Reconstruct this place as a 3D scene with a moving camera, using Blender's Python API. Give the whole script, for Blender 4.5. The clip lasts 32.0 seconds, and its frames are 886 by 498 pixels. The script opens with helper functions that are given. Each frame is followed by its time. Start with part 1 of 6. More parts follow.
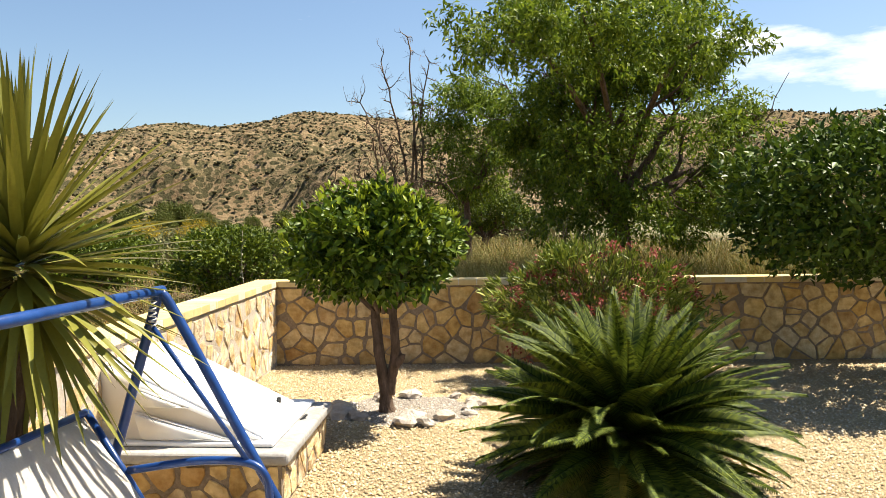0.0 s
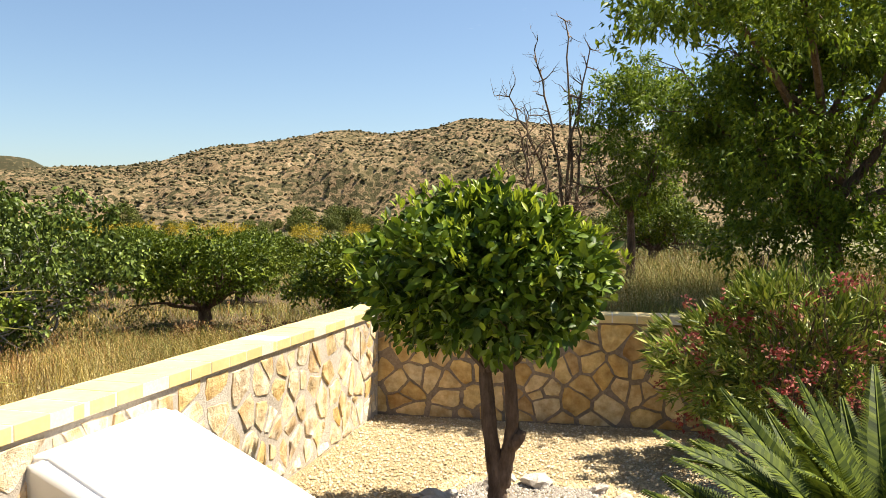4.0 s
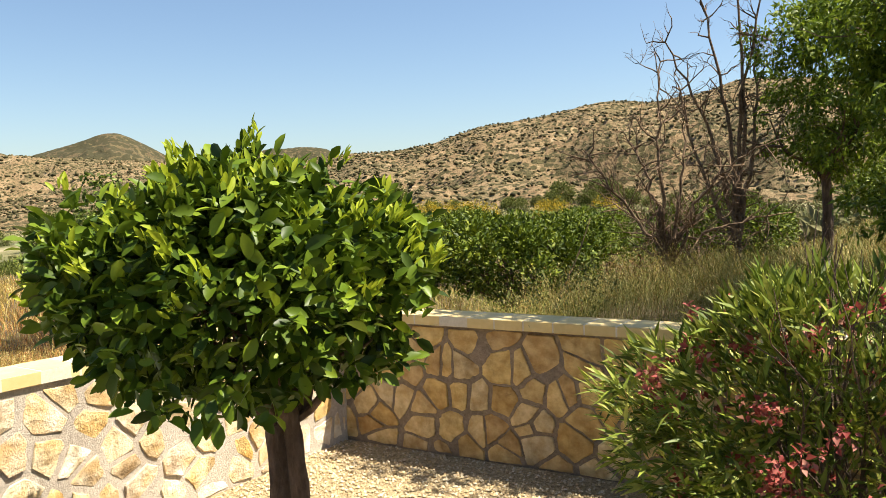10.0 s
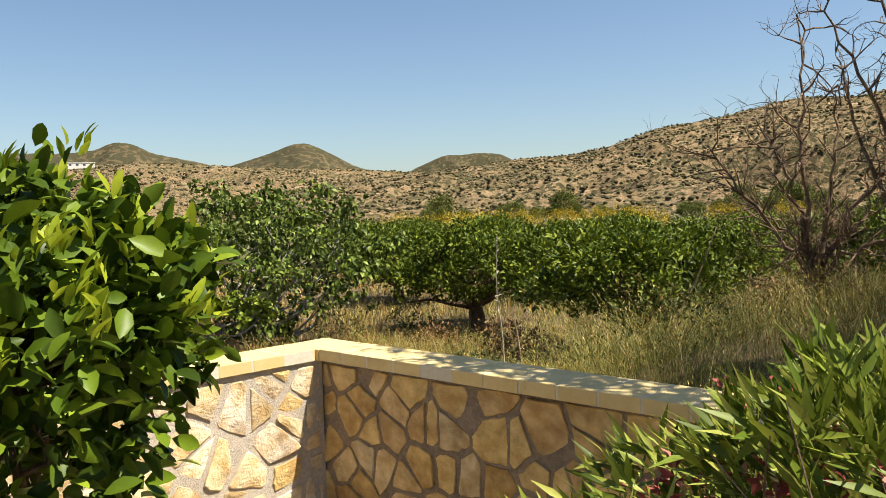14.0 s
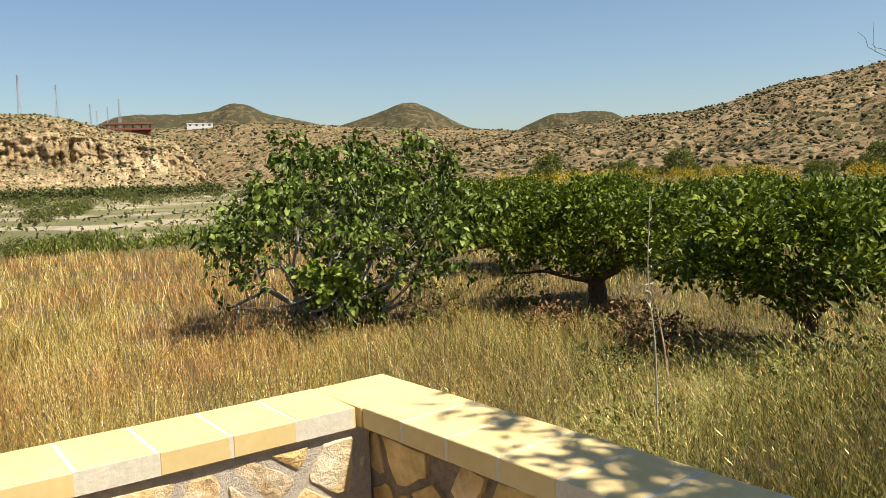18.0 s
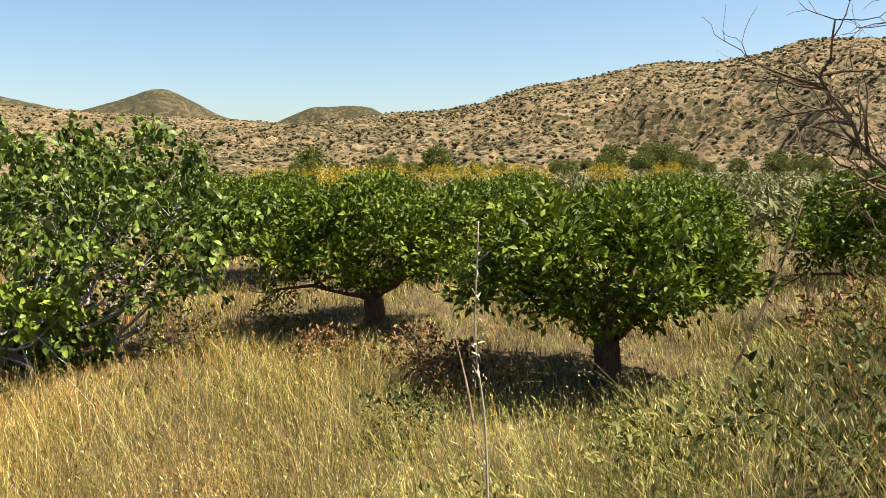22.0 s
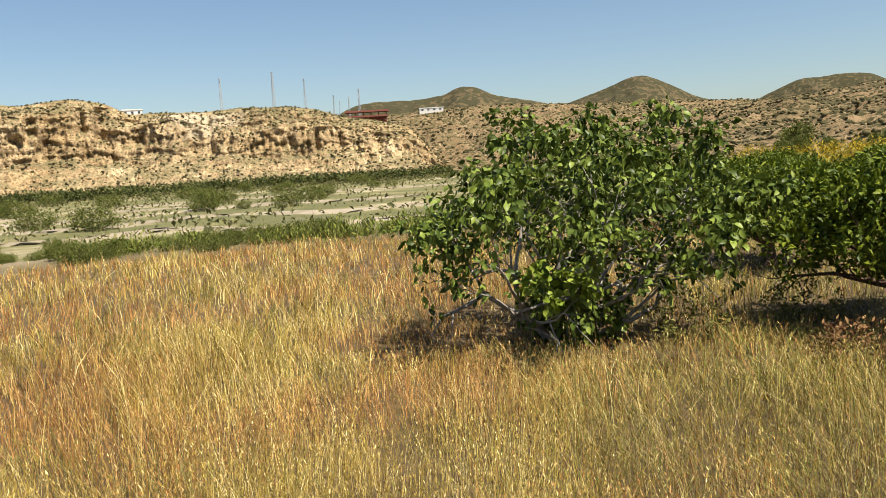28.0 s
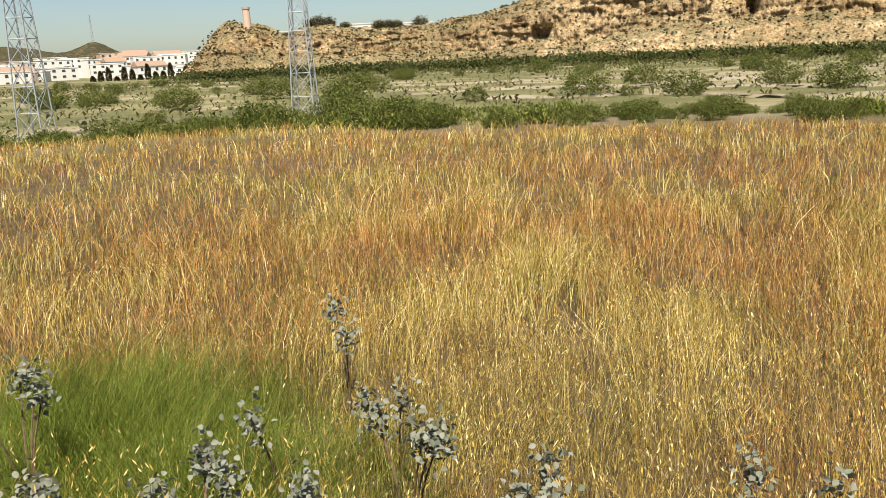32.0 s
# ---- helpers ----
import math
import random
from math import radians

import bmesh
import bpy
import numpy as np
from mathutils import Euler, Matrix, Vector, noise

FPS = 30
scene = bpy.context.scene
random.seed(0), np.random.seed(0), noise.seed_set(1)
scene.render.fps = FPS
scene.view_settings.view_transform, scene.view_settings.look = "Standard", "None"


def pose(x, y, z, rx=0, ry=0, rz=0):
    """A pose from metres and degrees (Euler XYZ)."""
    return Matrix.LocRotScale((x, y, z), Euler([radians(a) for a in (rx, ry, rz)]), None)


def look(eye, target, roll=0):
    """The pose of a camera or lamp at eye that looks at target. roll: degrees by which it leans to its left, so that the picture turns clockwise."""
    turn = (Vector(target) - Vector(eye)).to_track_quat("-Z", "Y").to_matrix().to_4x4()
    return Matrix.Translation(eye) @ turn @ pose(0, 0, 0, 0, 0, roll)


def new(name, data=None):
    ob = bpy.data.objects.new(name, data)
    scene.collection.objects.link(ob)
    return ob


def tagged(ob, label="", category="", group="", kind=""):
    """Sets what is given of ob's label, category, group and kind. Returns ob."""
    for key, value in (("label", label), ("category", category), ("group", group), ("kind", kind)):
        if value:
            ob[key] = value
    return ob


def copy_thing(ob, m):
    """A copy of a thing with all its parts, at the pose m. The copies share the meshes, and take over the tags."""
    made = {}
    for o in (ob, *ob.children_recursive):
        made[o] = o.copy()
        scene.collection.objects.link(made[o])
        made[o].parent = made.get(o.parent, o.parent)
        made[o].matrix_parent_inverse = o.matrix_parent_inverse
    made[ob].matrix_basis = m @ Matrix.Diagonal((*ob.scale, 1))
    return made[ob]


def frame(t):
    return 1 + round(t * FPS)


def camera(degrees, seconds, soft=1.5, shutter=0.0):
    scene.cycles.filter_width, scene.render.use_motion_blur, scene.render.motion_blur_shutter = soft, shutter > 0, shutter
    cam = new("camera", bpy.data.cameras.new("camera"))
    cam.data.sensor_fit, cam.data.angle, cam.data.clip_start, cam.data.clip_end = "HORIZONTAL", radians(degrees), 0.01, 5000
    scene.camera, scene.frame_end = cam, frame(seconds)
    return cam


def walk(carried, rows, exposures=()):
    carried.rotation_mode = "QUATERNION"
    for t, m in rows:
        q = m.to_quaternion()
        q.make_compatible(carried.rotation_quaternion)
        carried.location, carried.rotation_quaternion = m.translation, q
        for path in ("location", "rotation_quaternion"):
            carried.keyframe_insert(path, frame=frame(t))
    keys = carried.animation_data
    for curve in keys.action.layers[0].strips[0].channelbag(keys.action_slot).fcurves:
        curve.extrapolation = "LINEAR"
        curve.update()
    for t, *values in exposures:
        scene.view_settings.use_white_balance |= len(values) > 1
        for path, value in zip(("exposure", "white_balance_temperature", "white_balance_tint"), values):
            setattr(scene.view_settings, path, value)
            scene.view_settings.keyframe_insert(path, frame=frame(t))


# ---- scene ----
cam = camera(57.92, 32.0, soft=0.5)
PATH = [
    (0, (1.830, -8.873, 1.665), (1.855, -6.875, 1.580), -0.54),
    (0.5, (1.844, -8.616, 1.680), (1.821, -6.618, 1.591), 0.31),
    (1, (1.817, -8.332, 1.686), (1.768, -6.335, 1.596), 0.42),
    (1.5, (1.841, -8.074, 1.674), (1.786, -6.077, 1.584), -0.37),
    (2, (1.891, -7.820, 1.684), (1.820, -5.823, 1.593), 0.63),
    (2.5, (1.904, -7.570, 1.691), (1.803, -5.575, 1.604), 0.99),
    (3, (1.893, -7.305, 1.714), (1.735, -5.312, 1.652), 1.03),
    (3.5, (1.917, -7.047, 1.714), (1.606, -5.073, 1.648), 1.65),
    (5.5, (2.260, -6.172, 1.758), (1.813, -4.224, 1.688), -0.83),
    (6, (2.336, -5.908, 1.778), (1.887, -3.961, 1.704), -0.97),
    (6.5, (2.455, -5.665, 1.769), (1.997, -3.720, 1.694), -1.64),
    (7, (2.593, -5.485, 1.765), (2.018, -3.572, 1.673), -1.22),
    (7.5, (2.767, -5.310, 1.757), (2.126, -3.419, 1.646), -0.98),
    (8, (2.956, -5.139, 1.774), (2.282, -3.259, 1.661), -0.33),
    (8.5, (3.132, -5.025, 1.759), (2.369, -3.180, 1.638), -0.75),
    (9, (3.277, -4.896, 1.723), (2.404, -3.102, 1.580), -0.41),
    (9.5, (3.405, -4.737, 1.734), (2.465, -2.975, 1.612), -0.56),
    (10, (3.590, -4.564, 1.724), (2.583, -2.840, 1.599), -1.58),
    (10.5, (3.746, -4.381, 1.751), (2.638, -2.721, 1.626), -0.71),
    (11, (3.791, -4.163, 1.745), (2.649, -2.526, 1.619), -0.42),
    (11.5, (3.823, -3.982, 1.770), (2.637, -2.375, 1.669), -0.38),
    (12, (3.890, -3.744, 1.752), (2.616, -2.204, 1.669), -0.56),
    (12.5, (3.934, -3.491, 1.744), (2.598, -2.005, 1.658), -0.73),
    (13, (3.843, -3.255, 1.734), (2.499, -1.776, 1.637), -1.04),
    (13.5, (3.744, -3.027, 1.718), (2.395, -1.554, 1.620), -1.62),
    (15.5, (3.217, -2.238, 1.701), (1.795, -0.837, 1.579), -1.83),
    (16, (2.997, -2.048, 1.703), (1.511, -0.715, 1.577), -1.75),
    (16.5, (2.750, -1.898, 1.668), (1.258, -0.577, 1.499), -1.09),
    (17, (2.511, -1.761, 1.674), (1.015, -0.447, 1.489), -1.43),
    (17.5, (2.306, -1.546, 1.666), (0.793, -0.252, 1.477), -1.95),
    (18, (2.118, -1.359, 1.657), (0.583, -0.091, 1.465), -1.78),
    (18.5, (1.898, -1.196, 1.667), (0.359, 0.066, 1.474), -1.89),
    (19, (1.719, -1.022, 1.663), (0.175, 0.234, 1.468), -2.50),
    (19.5, (1.519, -0.743, 1.665), (-0.043, 0.482, 1.422), -2.65),
    (20, (1.320, -0.591, 1.638), (-0.241, 0.619, 1.327), -2.86),
    (20.5, (1.107, -0.437, 1.671), (-0.454, 0.774, 1.358), -3.06),
    (21, (0.947, -0.258, 1.675), (-0.614, 0.957, 1.381), -2.28),
    (21.5, (0.866, -0.166, 1.692), (-0.560, 1.212, 1.436), 0.06),
    (22, (0.879, -0.178, 1.730), (-0.216, 1.481, 1.511), -0.57),
    (22.5, (0.948, -0.143, 1.737), (0.075, 1.646, 1.545), -1.04),
    (23, (1.015, -0.133, 1.748), (0.367, 1.751, 1.573), -0.67),
    (23.5, (0.996, -0.141, 1.747), (0.387, 1.756, 1.570), -0.84),
    (24, (0.907, -0.153, 1.744), (0.187, 1.705, 1.568), -0.57),
    (24.5, (0.835, -0.177, 1.740), (-0.068, 1.599, 1.562), -0.85),
    (26.5, (0.538, -0.315, 1.720), (-0.977, 0.974, 1.512), -3.96),
    (27, (0.489, -0.316, 1.715), (-1.198, 0.735, 1.495), -4.34),
    (27.5, (0.461, -0.334, 1.717), (-1.304, 0.579, 1.494), -3.30),
    (28, (0.449, -0.349, 1.719), (-1.377, 0.436, 1.501), -3.60),
    (28.5, (0.442, -0.361, 1.720), (-1.511, 0.021, 1.521), -4.15),
    (29, (0.446, -0.353, 1.718), (-1.535, -0.163, 1.521), -2.30),
    (29.5, (0.449, -0.353, 1.715), (-1.530, -0.181, 1.486), -0.79),
    (30, (0.450, -0.355, 1.713), (-1.531, -0.378, 1.439), -0.61),
    (30.5, (0.451, -0.352, 1.713), (-1.512, -0.576, 1.400), -1.53),
    (31, (0.453, -0.354, 1.713), (-1.462, -0.808, 1.357), -1.95),
    (31.5, (0.454, -0.348, 1.716), (-1.388, -1.006, 1.297), -2.04),
    (32, (0.450, -0.347, 1.717), (-1.288, -1.217, 1.246), -2.59),
]
walk(cam, [(t, look(eye, target, roll)) for t, eye, target, roll in PATH],
     [(0, 1.42), (3, 1.47), (9, 1.50), (13, 1.32), (17, 1.07), (19, 1.08), (21, 1.27), (23, 1.62), (24.5, 1.52), (26.5, 1.22), (28, 1.08), (30, 0.90), (32, 0.90)])

# world, sun, exposure
SUN_WAY = Vector((0.5, 0.26, 1.0)).normalized()
world = bpy.data.worlds.new("sky")
scene.world = world
world.use_nodes = True
wn = world.node_tree
sky = wn.nodes.new("ShaderNodeTexSky")
sky.sky_type = "NISHITA"
sky.sun_disc = False
sky.sun_elevation = math.asin(SUN_WAY.z)
sky.sun_rotation = math.atan2(SUN_WAY.x, SUN_WAY.y)
sky.air_density, sky.dust_density, sky.ozone_density = 1.0, 0.8, 1.6
background = wn.nodes["Background"]
background.inputs["Strength"].default_value = 0.055
# a few white clouds low in the sky
way = wn.nodes.new("ShaderNodeTexCoord").outputs["Generated"]
squash = wn.nodes.new("ShaderNodeMapping")
squash.inputs["Scale"].default_value = (1.0, 1.0, 3.5)
wn.links.new(way, squash.inputs["Vector"])
puffs = wn.nodes.new("ShaderNodeTexNoise")
puffs.inputs["Scale"].default_value, puffs.inputs["Detail"].default_value, puffs.inputs["Roughness"].default_value = 3.2, 8, 0.55
wn.links.new(squash.outputs["Vector"], puffs.inputs["Vector"])
side = wn.nodes.new("ShaderNodeVectorMath")
side.operation = "DOT_PRODUCT"
side.inputs[1].default_value = Vector((0.28, 0.62, 0.0)).normalized()
wn.links.new(way, side.inputs[0])
where = wn.nodes.new("ShaderNodeMapRange")
where.inputs["From Min"].default_value, where.inputs["From Max"].default_value = 0.9, 1.0
where.inputs["To Min"].default_value, where.inputs["To Max"].default_value = -0.14, 0.075
wn.links.new(side.outputs["Value"], where.inputs["Value"])
amount = wn.nodes.new("ShaderNodeMath")
amount.operation = "ADD"
wn.links.new(puffs.outputs["Fac"], amount.inputs[0])
wn.links.new(where.outputs["Result"], amount.inputs[1])
edge = wn.nodes.new("ShaderNodeMapRange")
edge.inputs["From Min"].default_value, edge.inputs["From Max"].default_value = 0.54, 0.62
wn.links.new(amount.outputs[0], edge.inputs["Value"])
white = wn.nodes.new("ShaderNodeMix")
white.data_type = "RGBA"
white.inputs[7].default_value = (9.0, 9.2, 9.6, 1)
wn.links.new(edge.outputs["Result"], white.inputs[0])
tone = wn.nodes.new("ShaderNodeMix")
tone.data_type, tone.blend_type = "RGBA", "MULTIPLY"
tone.inputs[0].default_value = 1.0
tone.inputs[7].default_value = (0.98, 1.02, 1.04, 1)
wn.links.new(sky.outputs["Color"], tone.inputs[6])
wn.links.new(tone.outputs[2], white.inputs[6])
wn.links.new(white.outputs[2], background.inputs["Color"])
sun_data = bpy.data.lights.new("sun", "SUN")
sun_data.energy, sun_data.angle, sun_data.color = 5.0, radians(0.53), (1.0, 0.91, 0.76)
sun = new("sun", sun_data)
sun.matrix_world = look(SUN_WAY * 50, (0, 0, 0))

# materials
def ramp(nt, fac, stops):
    node = nt.nodes.new("ShaderNodeValToRGB")
    while len(node.color_ramp.elements) < len(stops):
        node.color_ramp.elements.new(0.5)
    for e, (p, c) in zip(node.color_ramp.elements, stops):
        e.position, e.color = p, (*c, 1)
    nt.links.new(fac, node.inputs["Fac"])
    return node.outputs["Color"]


def mixed(nt, kind, fac, a, b):
    node = nt.nodes.new("ShaderNodeMix")
    node.data_type, node.blend_type = "RGBA", kind
    for socket, v in ((node.inputs[0], fac), (node.inputs[6], a), (node.inputs[7], b)):
        if hasattr(v, "is_linked"):
            nt.links.new(v, socket)
        else:
            socket.default_value = (*v, 1) if hasattr(v, "__len__") else v
    return node.outputs[2]


def grain(nt, scale, detail=5, rough=0.6, stretch=(1, 1, 1), distort=0.0):
    place = nt.nodes.new("ShaderNodeNewGeometry").outputs["Position"]
    if stretch != (1, 1, 1):
        m = nt.nodes.new("ShaderNodeMapping")
        m.inputs["Scale"].default_value = stretch
        nt.links.new(place, m.inputs["Vector"])
        place = m.outputs["Vector"]
    n = nt.nodes.new("ShaderNodeTexNoise")
    n.inputs["Scale"].default_value, n.inputs["Detail"].default_value = scale, detail
    n.inputs["Roughness"].default_value, n.inputs["Distortion"].default_value = rough, distort
    nt.links.new(place, n.inputs["Vector"])
    return n.outputs["Fac"]


def cells(nt, scale, feature="F1"):
    v = nt.nodes.new("ShaderNodeTexVoronoi")
    v.feature = feature
    v.inputs["Scale"].default_value = scale
    nt.links.new(nt.nodes.new("ShaderNodeNewGeometry").outputs["Position"], v.inputs["Vector"])
    return v


def mat(name, fine, coarse=None, scale=12.0, coarse_scale=1.5, rough=0.85, bump=0.3, bump_scale=40.0, bump_depth=0.01,
        vary=0.0, by="object", metal=0.0, stretch=(1, 1, 1), through_light=0.0, specular=0.3, palette=None):
    """fine: two or three colours of the grain; coarse: colours of large stains laid over it; palette: colours picked piece by piece."""
    m = bpy.data.materials.new(name)
    m.use_nodes = True
    nt = m.node_tree
    bsdf = nt.nodes["Principled BSDF"]
    steps = [0.3 + 0.4 * i / (len(fine) - 1) for i in range(len(fine))]
    colour = ramp(nt, grain(nt, scale, stretch=stretch), list(zip(steps, fine)))
    if by == "object":
        pick = nt.nodes.new("ShaderNodeObjectInfo").outputs["Random"]
    else:
        pick = nt.nodes.new("ShaderNodeNewGeometry").outputs["Random Per Island"]
    if palette:
        tones = ramp(nt, pick, [(i / max(1, len(palette) - 1), c) for i, c in enumerate(palette)])
        colour = mixed(nt, "MULTIPLY", 1.0, tones, colour)
    if coarse:
        tint = ramp(nt, grain(nt, coarse_scale, 3), [(0.35, coarse[0]), (0.65, coarse[1])])
        colour = mixed(nt, "MULTIPLY", 1.0, colour, tint)
    if vary:
        hsv = nt.nodes.new("ShaderNodeHueSaturation")
        spread = nt.nodes.new("ShaderNodeMapRange")
        spread.inputs["To Min"].default_value, spread.inputs["To Max"].default_value = 1 - vary, 1 + vary
        nt.links.new(pick, spread.inputs["Value"])
        nt.links.new(spread.outputs["Result"], hsv.inputs["Value"])
        nt.links.new(colour, hsv.inputs["Color"])
        colour = hsv.outputs["Color"]
    nt.links.new(colour, bsdf.inputs["Base Color"])
    bsdf.inputs["Roughness"].default_value = rough
    bsdf.inputs["Metallic"].default_value = metal
    bsdf.inputs["Specular IOR Level"].default_value = specular
    if bump:
        b = nt.nodes.new("ShaderNodeBump")
        b.inputs["Strength"].default_value, b.inputs["Distance"].default_value = bump, bump_depth
        nt.links.new(grain(nt, bump_scale, 6, 0.7, stretch), b.inputs["Height"])
        nt.links.new(b.outputs["Normal"], bsdf.inputs["Normal"])
    if through_light:
        t = nt.nodes.new("ShaderNodeBsdfTranslucent")
        nt.links.new(colour, t.inputs["Color"])
        mix = nt.nodes.new("ShaderNodeMixShader")
        mix.inputs["Fac"].default_value = through_light
        nt.links.new(bsdf.outputs["BSDF"], mix.inputs[1])
        nt.links.new(t.outputs["BSDF"], mix.inputs[2])
        nt.links.new(mix.outputs["Shader"], nt.nodes["Material Output"].inputs["Surface"])
    return m


def leaf_mat(name, tones, rough=0.45, through_light=0.3, vary=0.35, patches=None, size=1.2):
    return mat(name, [(0.85, 0.85, 0.85), (1, 1, 1)], patches, 60, size, rough=rough, bump=0, by="island", palette=tones, vary=vary * 0.5,
               through_light=through_light, specular=0.16)


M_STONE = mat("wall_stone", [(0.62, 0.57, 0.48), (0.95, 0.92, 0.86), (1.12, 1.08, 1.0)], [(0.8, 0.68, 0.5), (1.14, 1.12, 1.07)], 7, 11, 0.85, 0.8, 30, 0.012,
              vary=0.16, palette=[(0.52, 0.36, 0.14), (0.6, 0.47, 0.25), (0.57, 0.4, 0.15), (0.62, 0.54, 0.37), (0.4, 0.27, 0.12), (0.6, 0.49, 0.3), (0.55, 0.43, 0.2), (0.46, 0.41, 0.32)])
# whiter stone for sunlit faces; part of the sun's brightness sits in the colour
M_SUNLIT_PALE_STONE = mat("sunlit_pale_wall_stone", [(0.42, 0.36, 0.28), (0.93, 0.9, 0.85), (1.12, 1.09, 1.03)], [(0.84, 0.68, 0.44), (1.06, 1.05, 1.03)], 7, 9, 0.85, 1.0, 22, 0.02,
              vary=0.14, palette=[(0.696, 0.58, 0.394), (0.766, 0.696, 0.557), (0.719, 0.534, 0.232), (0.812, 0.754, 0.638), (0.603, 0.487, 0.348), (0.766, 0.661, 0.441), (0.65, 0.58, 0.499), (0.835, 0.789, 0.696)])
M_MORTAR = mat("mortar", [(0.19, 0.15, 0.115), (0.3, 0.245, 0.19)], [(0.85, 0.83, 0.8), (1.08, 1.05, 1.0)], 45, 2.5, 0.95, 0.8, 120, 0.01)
# lighter mortar for the sunlit wall, some of that sunlight put into its colour
M_SUNLIT_PALE_MORTAR = mat("sunlit_pale_mortar", [(0.4, 0.355, 0.3), (0.55, 0.49, 0.42)], [(0.85, 0.82, 0.78), (1.06, 1.04, 1.0)], 45, 2.5, 0.95, 0.8, 120, 0.01)
M_JOINT = mat("pale_joint_mortar", [(0.5, 0.45, 0.35), (0.6, 0.55, 0.45)], None, 60, rough=0.95, bump=0.3)
M_COPING = mat("coping", [(0.57, 0.44, 0.2), (0.62, 0.49, 0.25)], [(0.92, 0.89, 0.82), (1.02, 1.02, 1.0)], 30, 3, 0.9, 0.2, 200, 0.003, vary=0.02)
M_GRAVEL_BED = mat("gravel_bed", [(0.204, 0.15, 0.0816), (0.381, 0.299, 0.17), (0.49, 0.408, 0.258)], [(0.9, 0.86, 0.82), (1.05, 1.03, 1.0)], 60, 1.2, 0.95, 1.0, 90, 0.02)
M_PEBBLE = mat("pebble", [(0.85, 0.85, 0.85), (1.05, 1.05, 1.05)], None, 80, rough=0.9, bump=0, by="island", vary=0.3,
               palette=[(0.43, 0.32, 0.17), (0.54, 0.43, 0.26), (0.46, 0.34, 0.16), (0.56, 0.49, 0.36), (0.31, 0.22, 0.12), (0.52, 0.4, 0.23)])
M_GREY_PEBBLE = mat("grey_pebble", [(0.85, 0.85, 0.85), (1.05, 1.05, 1.05)], None, 80, rough=0.9, bump=0, by="island", vary=0.3, palette=[(0.27, 0.23, 0.19), (0.35, 0.31, 0.26), (0.2, 0.17, 0.14), (0.42, 0.38, 0.33)])
M_ROCK = mat("grey_rock", [(0.38, 0.34, 0.29), (0.58, 0.54, 0.48)], [(0.85, 0.8, 0.76), (1.06, 1.04, 1.02)], 14, 4, 0.9, 0.9, 40, 0.02, vary=0.12)
M_BARK = mat("bark", [(0.07, 0.044, 0.029), (0.19, 0.13, 0.092)], [(0.7, 0.68, 0.66), (1.1, 1.1, 1.1)], 30, 5, 0.95, 1.0, 60, 0.02, stretch=(1, 1, 0.3))
M_FIG_BARK = mat("fig_bark", [(0.2, 0.18, 0.155), (0.38, 0.35, 0.31)], [(0.7, 0.7, 0.7), (1.1, 1.1, 1.1)], 30, 5, 0.9, 0.6, 60, 0.01)
M_DEADWOOD = mat("dead_wood", [(0.075, 0.046, 0.029), (0.24, 0.17, 0.11)], [(0.6, 0.58, 0.56), (1.3, 1.26, 1.2)], 25, 3, 0.95, 0.6, 60, 0.01)
M_LEMON = leaf_mat("lemon_leaf", [(0.03, 0.055, 0.006), (0.06, 0.105, 0.008), (0.12, 0.18, 0.012), (0.04, 0.07, 0.007), (0.2, 0.27, 0.018)], 0.42, 0.14)
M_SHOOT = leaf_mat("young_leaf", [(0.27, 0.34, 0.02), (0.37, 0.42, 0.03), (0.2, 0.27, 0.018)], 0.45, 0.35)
M_ORANGE = leaf_mat("orange_leaf", [(0.036, 0.06, 0.006), (0.075, 0.115, 0.009), (0.175, 0.21, 0.016), (0.048, 0.078, 0.007)], 0.5, 0.14)
M_CITRUS_DARK = leaf_mat("dark_citrus_leaf", [(0.032, 0.06, 0.008), (0.058, 0.1, 0.011), (0.1, 0.15, 0.016)], 0.45, 0.15)
M_ALMOND = leaf_mat("almond_leaf", [(0.06, 0.1, 0.009), (0.125, 0.18, 0.015), (0.26, 0.325, 0.028), (0.065, 0.11, 0.011), (0.16, 0.225, 0.019)], 0.45, 0.36)
M_FIG = leaf_mat("fig_leaf", [(0.04, 0.062, 0.01), (0.075, 0.11, 0.016), (0.22, 0.28, 0.05), (0.045, 0.07, 0.011), (0.12, 0.165, 0.027)], 0.42, 0.14)
M_FIG_YOUNG = leaf_mat("young_fig_leaf", [(0.186, 0.258, 0.028), (0.278, 0.34, 0.048), (0.116, 0.175, 0.02)], 0.4, 0.25)
M_OLEANDER = leaf_mat("oleander_leaf", [(0.055, 0.085, 0.01), (0.12, 0.165, 0.018), (0.24, 0.28, 0.035), (0.08, 0.12, 0.014), (0.36, 0.36, 0.08)], 0.45, 0.15)
M_FLOWER = leaf_mat("pink_flower", [(0.3, 0.05, 0.045), (0.4, 0.11, 0.085), (0.22, 0.04, 0.035), (0.48, 0.24, 0.17)], 0.6)
M_YUCCA = leaf_mat("yucca_leaf", [(0.16, 0.17, 0.013), (0.42, 0.38, 0.03), (0.05, 0.07, 0.011), (0.44, 0.39, 0.06), (0.07, 0.09, 0.012)], 0.42, 0.1)
M_CYCAD = leaf_mat("cycad_leaflet", [(0.026, 0.042, 0.006), (0.055, 0.08, 0.01), (0.13, 0.16, 0.016), (0.036, 0.058, 0.007)], 0.6, 0.14)
M_CYCAD_OLD = leaf_mat("old_cycad_leaflet", [(0.141, 0.141, 0.0192), (0.218, 0.186, 0.032), (0.096, 0.109, 0.016)], 0.45, 0.25)
